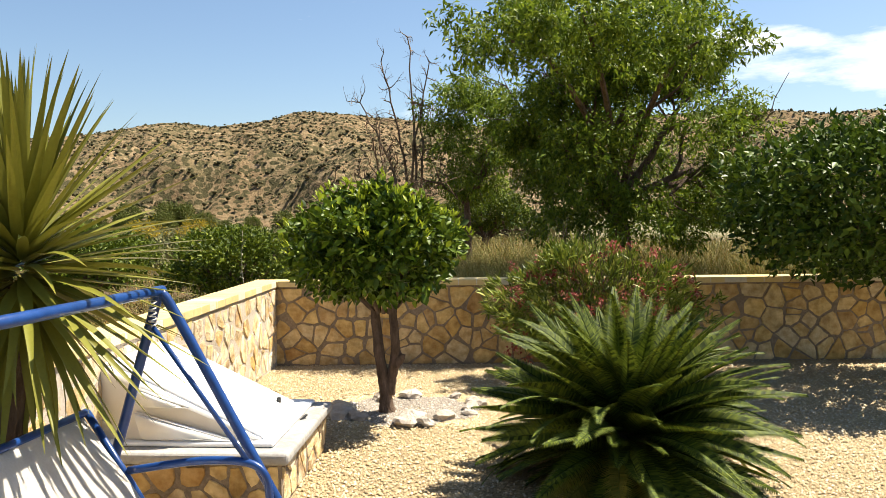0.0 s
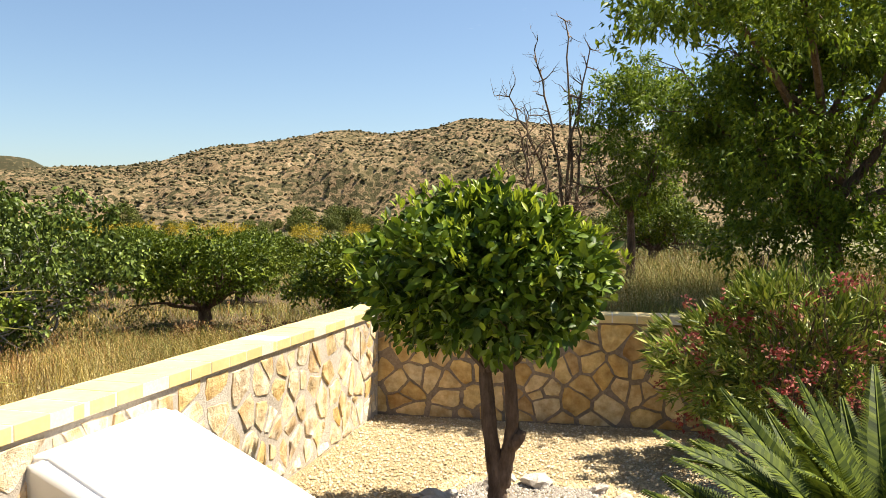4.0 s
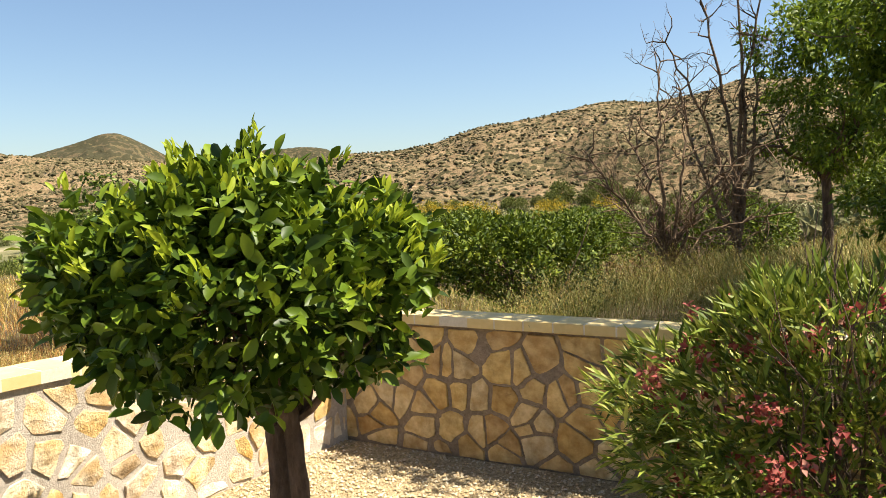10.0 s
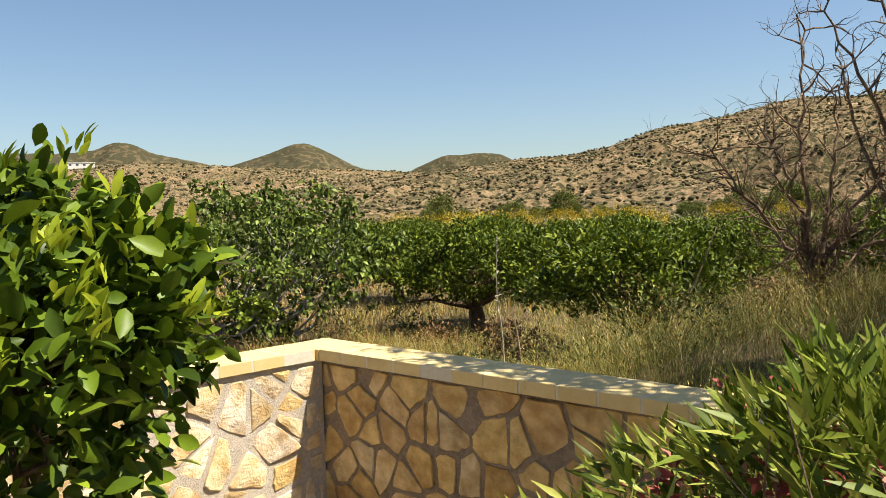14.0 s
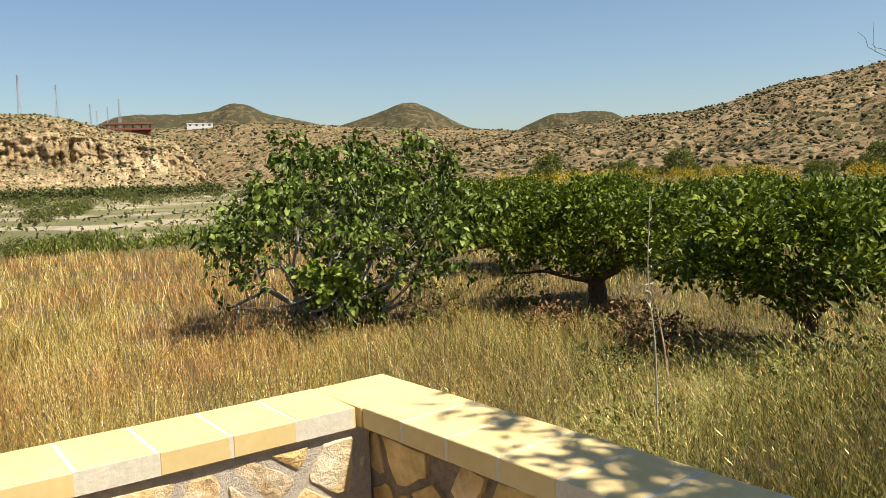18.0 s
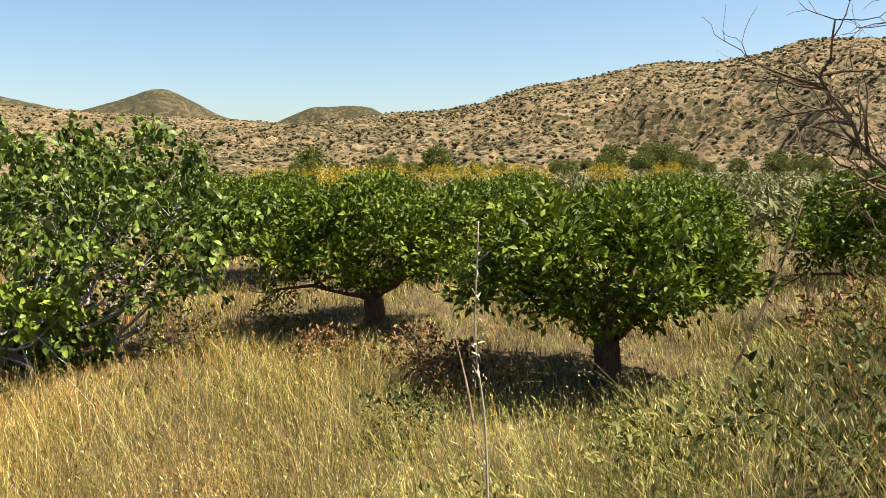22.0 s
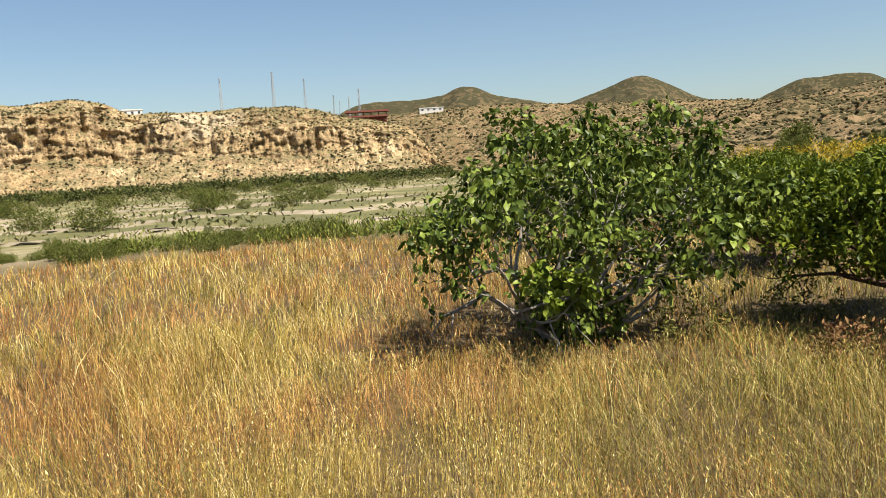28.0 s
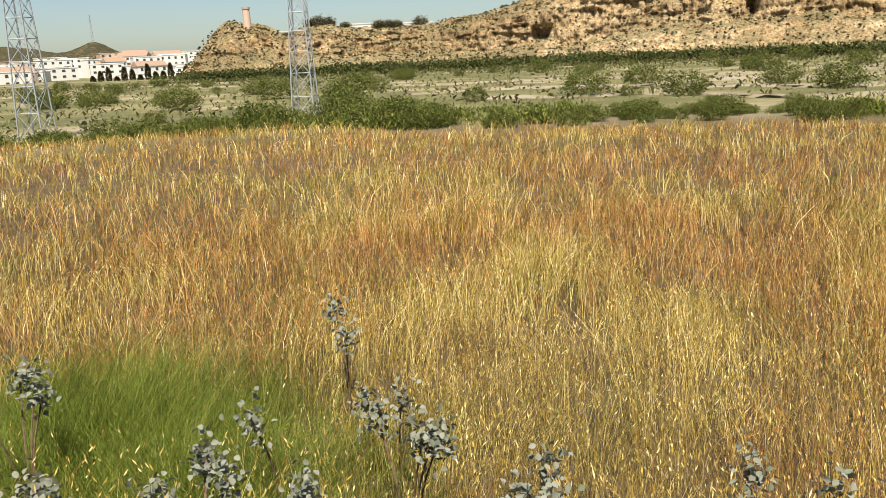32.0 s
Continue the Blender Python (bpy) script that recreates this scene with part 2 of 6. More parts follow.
M_DRY = leaf_mat("dry_grass", [(0.499, 0.360, 0.083), (0.655, 0.513, 0.166), (0.528, 0.404, 0.090), (0.184, 0.132, 0.034), (0.341, 0.257, 0.060), (0.712, 0.623, 0.331), (0.107, 0.074, 0.022)], 0.6, 0.05, 0.9, [(0.66, 0.58, 0.5), (1.25, 1.22, 1.1)], 1.3)
M_RED = leaf_mat("red_grass", [(0.368, 0.172, 0.0512), (0.485, 0.258, 0.0832), (0.412, 0.2, 0.064), (0.619, 0.416, 0.166), (0.117, 0.0502, 0.0192)], 0.7, 0.05, 0.9, [(0.6, 0.52, 0.48), (1.2, 1.16, 1.1)], 1.6)
M_GREEN = leaf_mat("green_grass", [(0.117, 0.147, 0.0182), (0.203, 0.214, 0.0304), (0.312, 0.287, 0.0669), (0.133, 0.159, 0.0243), (0.484, 0.412, 0.158), (0.039, 0.05, 0.00969)], 0.6, 0.05, 0.9, [(0.6, 0.62, 0.55), (1.2, 1.2, 1.15)], 1.5)
M_GREY_LEAF = leaf_mat("grey_leaf", [(0.2, 0.215, 0.165), (0.28, 0.29, 0.24), (0.12, 0.14, 0.09)], 0.8, 0.2)
M_LUSH = leaf_mat("lush_grass", [(0.09, 0.135, 0.014), (0.16, 0.21, 0.025), (0.27, 0.31, 0.06), (0.05, 0.08, 0.01)], 0.55, 0.25)
M_WEED = leaf_mat("weed_leaf", [(0.0696, 0.0772, 0.016), (0.139, 0.144, 0.032), (0.232, 0.206, 0.064)], 0.6, 0.15)
M_RUSTY = leaf_mat("rusty_weed_leaf", [(0.1, 0.05, 0.022), (0.18, 0.095, 0.04), (0.26, 0.16, 0.07)], 0.8, 0.05)
M_STRAW = mat("pale_straw", [(0.3, 0.26, 0.19), (0.45, 0.4, 0.3)], None, 40, rough=0.9, bump=0)
M_BUSH = leaf_mat("bush_leaf", [(0.05, 0.075, 0.013), (0.09, 0.118, 0.02), (0.155, 0.168, 0.036), (0.105, 0.1, 0.03)], 0.6, 0.2)
M_REED = leaf_mat("reed_leaf", [(0.08, 0.11, 0.016), (0.14, 0.175, 0.026), (0.21, 0.23, 0.04), (0.15, 0.145, 0.045)], 0.6, 0.2)
M_CLIFF_FOOT = leaf_mat("thicket_leaf", [(0.032, 0.0448, 0.0115), (0.0576, 0.0704, 0.0166), (0.0896, 0.096, 0.0256)], 0.7, 0.1)
M_SCRUB = leaf_mat("scrub_leaf", [(0.085, 0.095, 0.034), (0.135, 0.14, 0.055), (0.2, 0.185, 0.08), (0.11, 0.1, 0.045)], 0.8, 0.1)
M_BROOM = leaf_mat("broom_flower", [(0.384, 0.269, 0.0192), (0.48, 0.333, 0.0192), (0.192, 0.192, 0.032)], 0.7, 0.25)
M_SHRUB = leaf_mat("hill_shrub", [(0.045, 0.043, 0.018), (0.07, 0.062, 0.027), (0.11, 0.092, 0.042)], 0.9, 0.0)
M_BLUE = mat("blue_paint", [(0.007, 0.035, 0.14), (0.012, 0.05, 0.19)], [(0.8, 0.8, 0.85), (1.15, 1.15, 1.15)], 20, 4, 0.3, 0.1, 200, 0.002, specular=0.5)
M_WHITE = mat("white_plastic", [(0.8, 0.8, 0.8), (0.85, 0.85, 0.85)], [(0.95, 0.94, 0.92), (1.0, 1.0, 1.0)], 8, 2, 0.55, 0.05, 60, 0.003, specular=0.4)
M_CANVAS = mat("cream_canvas", [(0.63, 0.594, 0.54), (0.702, 0.675, 0.63)], None, 120, 2, 0.9, 0.2, 300, 0.002)
M_CONCRETE = mat("concrete", [(0.286, 0.272, 0.258), (0.394, 0.381, 0.36)], [(0.85, 0.84, 0.82), (1.05, 1.05, 1.05)], 25, 3, 0.95, 0.5, 120, 0.006)
M_STEEL = mat("steel", [(0.5, 0.5, 0.5), (0.6, 0.6, 0.6)], None, 60, 2, 0.4, 0.1, 100, 0.002, metal=1.0)
M_GALV = mat("galvanised_steel", [(0.3, 0.32, 0.34), (0.4, 0.42, 0.44)], None, 5, 2, 0.6, 0, metal=0.3)
M_DARK = mat("dark_rubber", [(0.03, 0.03, 0.03), (0.05, 0.05, 0.05)], None, 40, 2, 0.7, 0)
M_PLASTER = mat("white_plaster", [(0.63, 0.612, 0.576), (0.72, 0.702, 0.666)], None, 2, 0.3, 0.9, 0.1, 10, 0.01, vary=0.12)
M_PINK_PLASTER = mat("pink_plaster", [(0.42, 0.31, 0.235), (0.48, 0.36, 0.28)], None, 2, 0.3, 0.9, 0.1, 10, 0.01, vary=0.2)
M_ROOF = mat("clay_roof", [(0.26, 0.17, 0.12), (0.34, 0.235, 0.17)], None, 2, 0.3, 0.9, 0.1, 10, 0.01)
M_GLASS_FAR = mat("window_glass", [(0.04, 0.05, 0.06), (0.06, 0.07, 0.08)], None, 2, rough=0.15, bump=0)
M_RUST = mat("red_steel", [(0.17, 0.0544, 0.0408), (0.224, 0.0816, 0.0612)], None, 2, rough=0.7, bump=0)


def ground_mat():
    m = bpy.data.materials.new("field_soil")
    m.use_nodes = True
    nt = m.node_tree
    soil = ramp(nt, grain(nt, 3.0, 8, 0.7), [(0.3, (0.045, 0.029, 0.012)), (0.5, (0.09, 0.06, 0.024)), (0.7, (0.16, 0.108, 0.045))])
    scrub = ramp(nt, grain(nt, 0.05, 6, 0.65), [(0.36, (0.313, 0.265, 0.177)), (0.45, (0.177, 0.156, 0.068)), (0.52, (0.109, 0.105, 0.034)), (0.62, (0.0884, 0.0884, 0.0306)), (0.72, (0.245, 0.204, 0.122))])
    near = nt.nodes.new("ShaderNodeVectorMath")
    near.operation = "LENGTH"
    nt.links.new(nt.nodes.new("ShaderNodeNewGeometry").outputs["Position"], near.inputs[0])
    far = nt.nodes.new("ShaderNodeMapRange")
    far.inputs["From Min"].default_value, far.inputs["From Max"].default_value = 24, 40
    nt.links.new(near.outputs["Value"], far.inputs["Value"])
    colour = mixed(nt, "MIX", far.outputs["Result"], soil, scrub)
    nt.links.new(colour, nt.nodes["Principled BSDF"].inputs["Base Color"])
    nt.nodes["Principled BSDF"].inputs["Roughness"].default_value = 1.0
    b = nt.nodes.new("ShaderNodeBump")
    b.inputs["Strength"].default_value, b.inputs["Distance"].default_value = 0.8, 0.1
    nt.links.new(grain(nt, 8, 8, 0.7), b.inputs["Height"])
    nt.links.new(b.outputs["Normal"], nt.nodes["Principled BSDF"].inputs["Normal"])
    return m


def hill_mat(name, soil, shrub, spots=0.35, share=0.45, strata=0.0, bump=1.0, sand=None):
    """Bare soil with low shrubs as dark spots, and bedded rock where strata is set."""
    m = bpy.data.materials.new(name)
    m.use_nodes = True
    nt = m.node_tree
    base = ramp(nt, grain(nt, 0.12, 8, 0.7), [(0.3, soil[0]), (0.5, soil[1]), (0.7, soil[2])])
    speckle = ramp(nt, grain(nt, 1.6, 6, 0.75), [(0.4, (0.55, 0.52, 0.46)), (0.5, (1, 1, 1)), (0.62, (1.25, 1.2, 1.14))])
    base = mixed(nt, "MULTIPLY", 0.9, base, speckle)
    if not strata:
        cover = nt.nodes.new("ShaderNodeMapRange")
        cover.inputs["From Min"].default_value, cover.inputs["From Max"].default_value = 0.46, 0.6
        cover.inputs["To Max"].default_value = 0.7
        nt.links.new(grain(nt, 0.07, 6, 0.7), cover.inputs["Value"])
        base = mixed(nt, "MIX", cover.outputs["Result"], base, ramp(nt, grain(nt, 0.9, 5, 0.7), [(0.4, (0.085, 0.072, 0.034)), (0.6, (0.15, 0.122, 0.062))]))
        bare = nt.nodes.new("ShaderNodeMapRange")
        bare.inputs["From Min"].default_value, bare.inputs["From Max"].default_value = 0.62, 0.68
        nt.links.new(grain(nt, 0.11, 6, 0.75, (1, 1, 2.5)), bare.inputs["Value"])
        base = mixed(nt, "MIX", bare.outputs["Result"], base, tuple(1.35 * c for c in soil[2]))
    if strata:
        beds = ramp(nt, grain(nt, 0.5, 6, 0.7, (0.08, 0.08, 1.0), 0.4), [(0.38, (0.62, 0.6, 0.58)), (0.5, (1, 1, 1)), (0.62, (1.12, 1.1, 1.05))])
        base = mixed(nt, "MULTIPLY", strata, base, beds)
        flutes = ramp(nt, grain(nt, 0.4, 6, 0.7, (1.0, 1.0, 0.12), 0.3), [(0.36, (0.6, 0.56, 0.52)), (0.46, (1, 1, 1)), (0.66, (1.08, 1.06, 1.03))])
        base = mixed(nt, "MULTIPLY", 0.35, base, flutes)
        wide_tint = ramp(nt, grain(nt, 0.02, 4, 0.6), [(0.38, (0.78, 0.72, 0.64)), (0.6, (1.12, 1.1, 1.08))])
        base = mixed(nt, "MULTIPLY", 1.0, base, wide_tint)
        # dark weathered crumbs and cracks; shade of small relief is put into this colour too
        shaded_crumbs = ramp(nt, grain(nt, 1.0, 6, 0.75), [(0.38, (0.36, 0.33, 0.29)), (0.48, (0.92, 0.91, 0.88)), (0.6, (1.16, 1.14, 1.1))])
        base = mixed(nt, "MULTIPLY", 1.0, base, shaded_crumbs)
        shaded_cracks = ramp(nt, grain(nt, 0.22, 6, 0.72, (1.0, 1.0, 1.6), 0.8), [(0.36, (0.42, 0.38, 0.33)), (0.44, (0.92, 0.9, 0.87)), (0.6, (1.12, 1.1, 1.07))])
        base = mixed(nt, "MULTIPLY", 0.85, base, shaded_cracks)
        split = nt.nodes.new("ShaderNodeSeparateXYZ")
        nt.links.new(nt.nodes.new("ShaderNodeNewGeometry").outputs["Normal"], split.inputs[0])
        flat = nt.nodes.new("ShaderNodeMapRange")
        flat.inputs["From Min"].default_value, flat.inputs["From Max"].default_value = 0.72, 0.9
        flat.inputs["To Max"].default_value = 0.75
        nt.links.new(split.outputs["Z"], flat.inputs["Value"])
        base = mixed(nt, "MIX", flat.outputs["Result"], base, ramp(nt, grain(nt, 0.9, 5, 0.7), [(0.4, (0.08, 0.075, 0.03)), (0.5, (0.16, 0.138, 0.066)), (0.62, (0.26, 0.22, 0.13))]))
    if sand:
        apart = nt.nodes.new("ShaderNodeVectorMath")
        apart.operation = "DISTANCE"
        apart.inputs[1].default_value = sand[0]
        nt.links.new(nt.nodes.new("ShaderNodeNewGeometry").outputs["Position"], apart.inputs[0])
        ragged = nt.nodes.new("ShaderNodeMath")
        ragged.operation = "MULTIPLY_ADD"
        nt.links.new(grain(nt, 0.08, 6, 0.7), ragged.inputs[0])
        ragged.inputs[1].default_value = 30.0
        nt.links.new(apart.outputs["Value"], ragged.inputs[2])
        pale = nt.nodes.new("ShaderNodeMapRange")
        pale.inputs["From Min"].default_value, pale.inputs["From Max"].default_value = sand[1] + 19, sand[1] + 12
        nt.links.new(ragged.outputs[0], pale.inputs["Value"])
        base = mixed(nt, "MIX", pale.outputs["Result"], base, ramp(nt, grain(nt, 0.3, 5, 0.6), [(0.4, (0.38, 0.3, 0.19)), (0.6, (0.44, 0.37, 0.26))]))
    spot = cells(nt, spots)
    wide = nt.nodes.new("ShaderNodeMath")
    wide.operation = "MULTIPLY_ADD"
    nt.links.new(grain(nt, 0.03, 4, 0.6), wide.inputs[0])
    wide.inputs[1].default_value, wide.inputs[2].default_value = 0.9, share - 0.45
    near = nt.nodes.new("ShaderNodeMath")
    near.operation = "LESS_THAN"
    warp = nt.nodes.new("ShaderNodeMath")
    warp.operation = "MULTIPLY_ADD"
    nt.links.new(grain(nt, 1.2, 4, 0.7), warp.inputs[0])
    warp.inputs[1].default_value = 0.5
    nt.links.new(spot.outputs["Distance"], warp.inputs[2])
    nt.links.new(warp.outputs[0], near.inputs[0])
    shift = nt.nodes.new("ShaderNodeMath")
    shift.operation = "ADD"
    shift.inputs[1].default_value = 0.2
    nt.links.new(wide.outputs[0], shift.inputs[0])
    nt.links.new(shift.outputs[0], near.inputs[1])
    green = ramp(nt, grain(nt, 0.8, 4, 0.6), [(0.35, shrub[0]), (0.65, shrub[1])])
    colour = mixed(nt, "MIX", near.outputs[0], base, green)
    p = nt.nodes["Principled BSDF"]
    nt.links.new(colour, p.inputs["Base Color"])
    p.inputs["Roughness"].default_value = 1.0
    p.inputs["Specular IOR Level"].default_value = 0.1
    b = nt.nodes.new("ShaderNodeBump")
    b.inputs["Strength"].default_value, b.inputs["Distance"].default_value = bump, 1.0
    nt.links.new(grain(nt, 0.6, 8, 0.7), b.inputs["Height"])
    nt.links.new(b.outputs["Normal"], p.inputs["Normal"])
    return m


M_FIELD = ground_mat()
M_HILL = hill_mat("scrub_hill", [(0.145, 0.1, 0.055), (0.215, 0.152, 0.085), (0.29, 0.22, 0.135)], [(0.045, 0.042, 0.019), (0.085, 0.072, 0.034)], 0.55, 0.5)
M_CLIFF = hill_mat("pale_cliff", [(0.31, 0.24, 0.15), (0.43, 0.345, 0.225), (0.54, 0.46, 0.325)], [(0.085, 0.075, 0.036), (0.14, 0.12, 0.06)], 0.8, -0.2, 0.9, 1.0, ((-282.0, 35.0, 19.0), 14.0))
M_CONE = hill_mat("green_cone_hill", [(0.072, 0.057, 0.033), (0.095, 0.073, 0.042), (0.122, 0.092, 0.054)], [(0.042, 0.04, 0.021), (0.058, 0.052, 0.028)], 0.2, 0.7)
M_RIVER = mat("river_gravel", [(0.21, 0.175, 0.125), (0.31, 0.27, 0.205)], [(0.8, 0.78, 0.72), (1.05, 1.05, 1.03)], 0.6, 0.08, 1.0, 0.5, 3, 0.1)


# building tools
def part(name, bm, material, parent=None, label="", smooth=False):
    me = bpy.data.meshes.new(name)
    bm.to_mesh(me)
    bm.free()
    return part_of(name, me, material, parent, label, smooth)


def part_of(name, me, material, parent=None, label="", smooth=False):
    if material and not me.materials:
        me.materials.append(material)
    if smooth:
        me.polygons.foreach_set("use_smooth", np.ones(len(me.polygons), bool))
    ob = new(name, me)
    ob.parent = parent
    if label:
        ob["label"] = label
    return ob


def thing(name, m, label, category, group="", kind=""):
    ob = new(name)
    ob.matrix_world = m
    return tagged(ob, label, category, group, kind)


def np_mesh(name, verts, faces):
    me = bpy.data.meshes.new(name)
    k = faces.shape[1]
    me.vertices.add(len(verts))
    me.vertices.foreach_set("co", np.ascontiguousarray(verts, np.float32).ravel())
    me.loops.add(faces.size)
    me.loops.foreach_set("vertex_index", np.ascontiguousarray(faces, np.int32).ravel())
    me.polygons.add(len(faces))
    me.polygons.foreach_set("loop_start", np.arange(0, faces.size, k, dtype=np.int32))
    me.update(calc_edges=True)
    return me


def box(size, at=(0, 0, 0), bevel=0.0, segments=2, turn=(0, 0, 0), bm=None):
    bm = bm or bmesh.new()
    made = bmesh.ops.create_cube(bm, size=1.0, matrix=pose(*at, *turn) @ Matrix.Diagonal((*size, 1)))
    if bevel:
        edges = {e for v in made["verts"] for e in v.link_edges}
        bmesh.ops.bevel(bm, geom=list(edges), offset=bevel, segments=segments, affect="EDGES", profile=0.5)
    return bm


def tube(points, radii, sides=8, bm=None, caps=True):
    """A tapered tube through points."""
    bm = bm or bmesh.new()
    pts = [Vector(p) for p in points]
    rings, side = [], None
    for i, p in enumerate(pts):
        d = (pts[min(i + 1, len(pts) - 1)] - pts[max(i - 1, 0)]).normalized()
        side = (side - d * side.dot(d)).normalized() if side else d.orthogonal().normalized()
        up = d.cross(side)
        r = radii[i] if hasattr(radii, "__len__") else radii
        rings.append([bm.verts.new(p + (side * math.cos(a) + up * math.sin(a)) * r) for a in (2 * math.pi * k / sides for k in range(sides))])
    for a, b in zip(rings, rings[1:]):
        for k in range(sides):
            bm.faces.new((a[k], a[(k + 1) % sides], b[(k + 1) % sides], b[k]))
    if caps:
        bm.faces.new(rings[0][::-1])
        bm.faces.new(rings[-1])
    return bm


def smooth_path(points, steps=6):
    """Points on a smooth curve through the given ones."""
    p = [Vector(q) for q in points]
    p = [p[0] * 2 - p[1]] + p + [p[-1] * 2 - p[-2]]
    out = []
    for a, b, c, d in zip(p, p[1:], p[2:], p[3:]):
        for k in range(steps):
            t = k / steps
            out.append(0.5 * (2 * b + (c - a) * t + (2 * a - 5 * b + 4 * c - d) * t * t + (3 * b - a - 3 * c + d) * t ** 3))
    return out + [p[-2]]


def unit(v):
    return v / np.maximum(np.linalg.norm(v, axis=-1, keepdims=True), 1e-9)


def leaf_mesh(name, at, way, length, width, rng, fold=0.25, droop=0.15, fine=False):
    """Many folded leaves, each an island of four triangles, or of ten with a rounder outline."""
    n = len(at)
    way = unit(way)
    side = unit(np.cross(way, unit(rng.normal(size=(n, 3)) + np.array([0, 0, 1.2]))))
    face = np.cross(side, way)
    face *= np.where(face[:, 2:] < 0, -1, 1)
    L, W = length[:, None], width[:, None]
    if fine:
        def row(u, w):
            c = at + way * L * u - face * L * droop * u * u
            return [c + side * W * w + face * W * w * fold * 1.6, c, c - side * W * w + face * W * w * fold * 1.6]
        v = np.stack([at, *row(0.22, 0.36), *row(0.55, 0.5), *row(0.82, 0.3), at + way * L - face * L * droop], 1)
        t = [[0, 1, 2], [0, 2, 3], [7, 10, 8], [8, 10, 9]]
        for k in (1, 4):
            t += [[k, k + 3, k + 1], [k + 1, k + 3, k + 4], [k + 1, k + 4, k + 2], [k + 2, k + 4, k + 5]]
        f = 11 * np.arange(n)[:, None, None] + np.array(t)[None]
        return np_mesh(name, v.reshape(-1, 3), f.reshape(-1, 3))
    mid = at + way * L * 0.45
    v = np.stack([at, mid + side * W * 0.5 + face * W * fold, mid - side * W * 0.5 + face * W * fold, mid, at + way * L - face * L * droop], 1)
    base = 5 * np.arange(n)[:, None, None]
    f = base + np.array([[0, 1, 3], [3, 1, 4], [0, 3, 2], [3, 4, 2]])[None]
    return np_mesh(name, v.reshape(-1, 3), f.reshape(-1, 3))


def clumps_in(rng, centre, radii, count, inner=0.55, flat=0.5, lumps=0.18):
    """Places of leaf clumps in the outer part of an uneven rounded crown, with their outward directions."""
    d = unit(rng.normal(size=(count, 3)))
    d[:, 2] = np.where(d[:, 2] < 0, d[:, 2] * flat, d[:, 2])
    ph = rng.uniform(0, 6.28, 6)
    bumpy = 1 + lumps * (np.sin(3 * np.arctan2(d[:, 1], d[:, 0]) + ph[0]) * 0.5 + np.sin(5 * d[:, 2] + ph[1] + 4 * d[:, 0]) * 0.5 + np.sin(7 * d[:, 1] + ph[2]) * 0.4)
    r = (inner + (1 - inner) * np.sqrt(rng.random(count))) * bumpy
    return np.array(centre) + d * r[:, None] * np.array(radii), d


def leaves_round(name, rng, places, outward, per, spread, length, width, up=0.35, out=0.6, wild=0.8, fold=0.25, droop=0.15, fine=False):
    n = len(places) * per
    at = np.repeat(places, per, 0) + rng.normal(size=(n, 3)).clip(-1.7, 1.7) * spread
    way = np.repeat(outward, per, 0) * out + rng.normal(size=(n, 3)) * wild + np.array([0, 0, up])
    s = rng.uniform(0.65, 1.2, n)
    return leaf_mesh(name, at, way, length * s, width * s, rng, fold, droop, fine)


def limbs(rng, start, way, length, radius, depth, bm, tips, bend=0.25, split=(2, 3), shrink=0.72, spread=0.6, lift=0.1, sides=6, steps=4, twigs=0):
    """A branching limb; its end points are added to tips."""
    pts, p, d = [Vector(start)], Vector(start), Vector(way).normalized()
    for _ in range(steps):
        d = (d + Vector(rng.normal(size=3)) * bend + Vector((0, 0, lift))).normalized()
        p = p + d * length / steps
        pts.append(p.copy())
    tube(pts, [radius * (1 - 0.45 * i / steps) for i in range(steps + 1)], max(3, sides), bm, caps=depth == 0)
    tips.append((p.copy(), d.copy()))
    if depth:
        for k in range(int(rng.integers(split[0], split[1] + 1)) + twigs):
            w = (d + Vector(rng.normal(size=3)) * spread).normalized()
            i = int(rng.integers(max(1, steps - 2), steps + 1)) if k else steps
            limbs(rng, pts[i], w, length * shrink * rng.uniform(0.75, 1.15), radius * 0.55 * rng.uniform(0.75, 1.0), depth - 1, bm, tips, bend, split, shrink, spread, lift, sides - 1, steps, twigs)


def ss(x):
    x = np.clip(x, 0, 1)
    return x * x * (3 - 2 * x)


def land(x, y):
    """Height of the ground outside the garden."""
    x, y = np.asarray(x, float), np.asarray(y, float)
    r, az = np.hypot(x, y), np.degrees(np.arctan2(-x, y)) % 360
    z = -0.6 + 1.1 * ss((x + 1.9) / 3) * ss((y - 0.2) / 3) * (1 - 0.75 * ss((y - 8.4) / 2.6) * ss((2.6 - x) / 2))
    river = ss((az - 46) / 22) * ss((215 - az) / 30)
    z = z - river * (0.3 * ss((r - 19) / 10) + 1.8 * ss((r - 29) / 26))
    return z + 0.05 * np.sin(x * 0.9 + 1) * np.sin(y * 0.8) * ss((r - 3) / 5)


def polar(az, r):
    a = np.radians(az)
    return -np.sin(a) * r, np.cos(a) * r

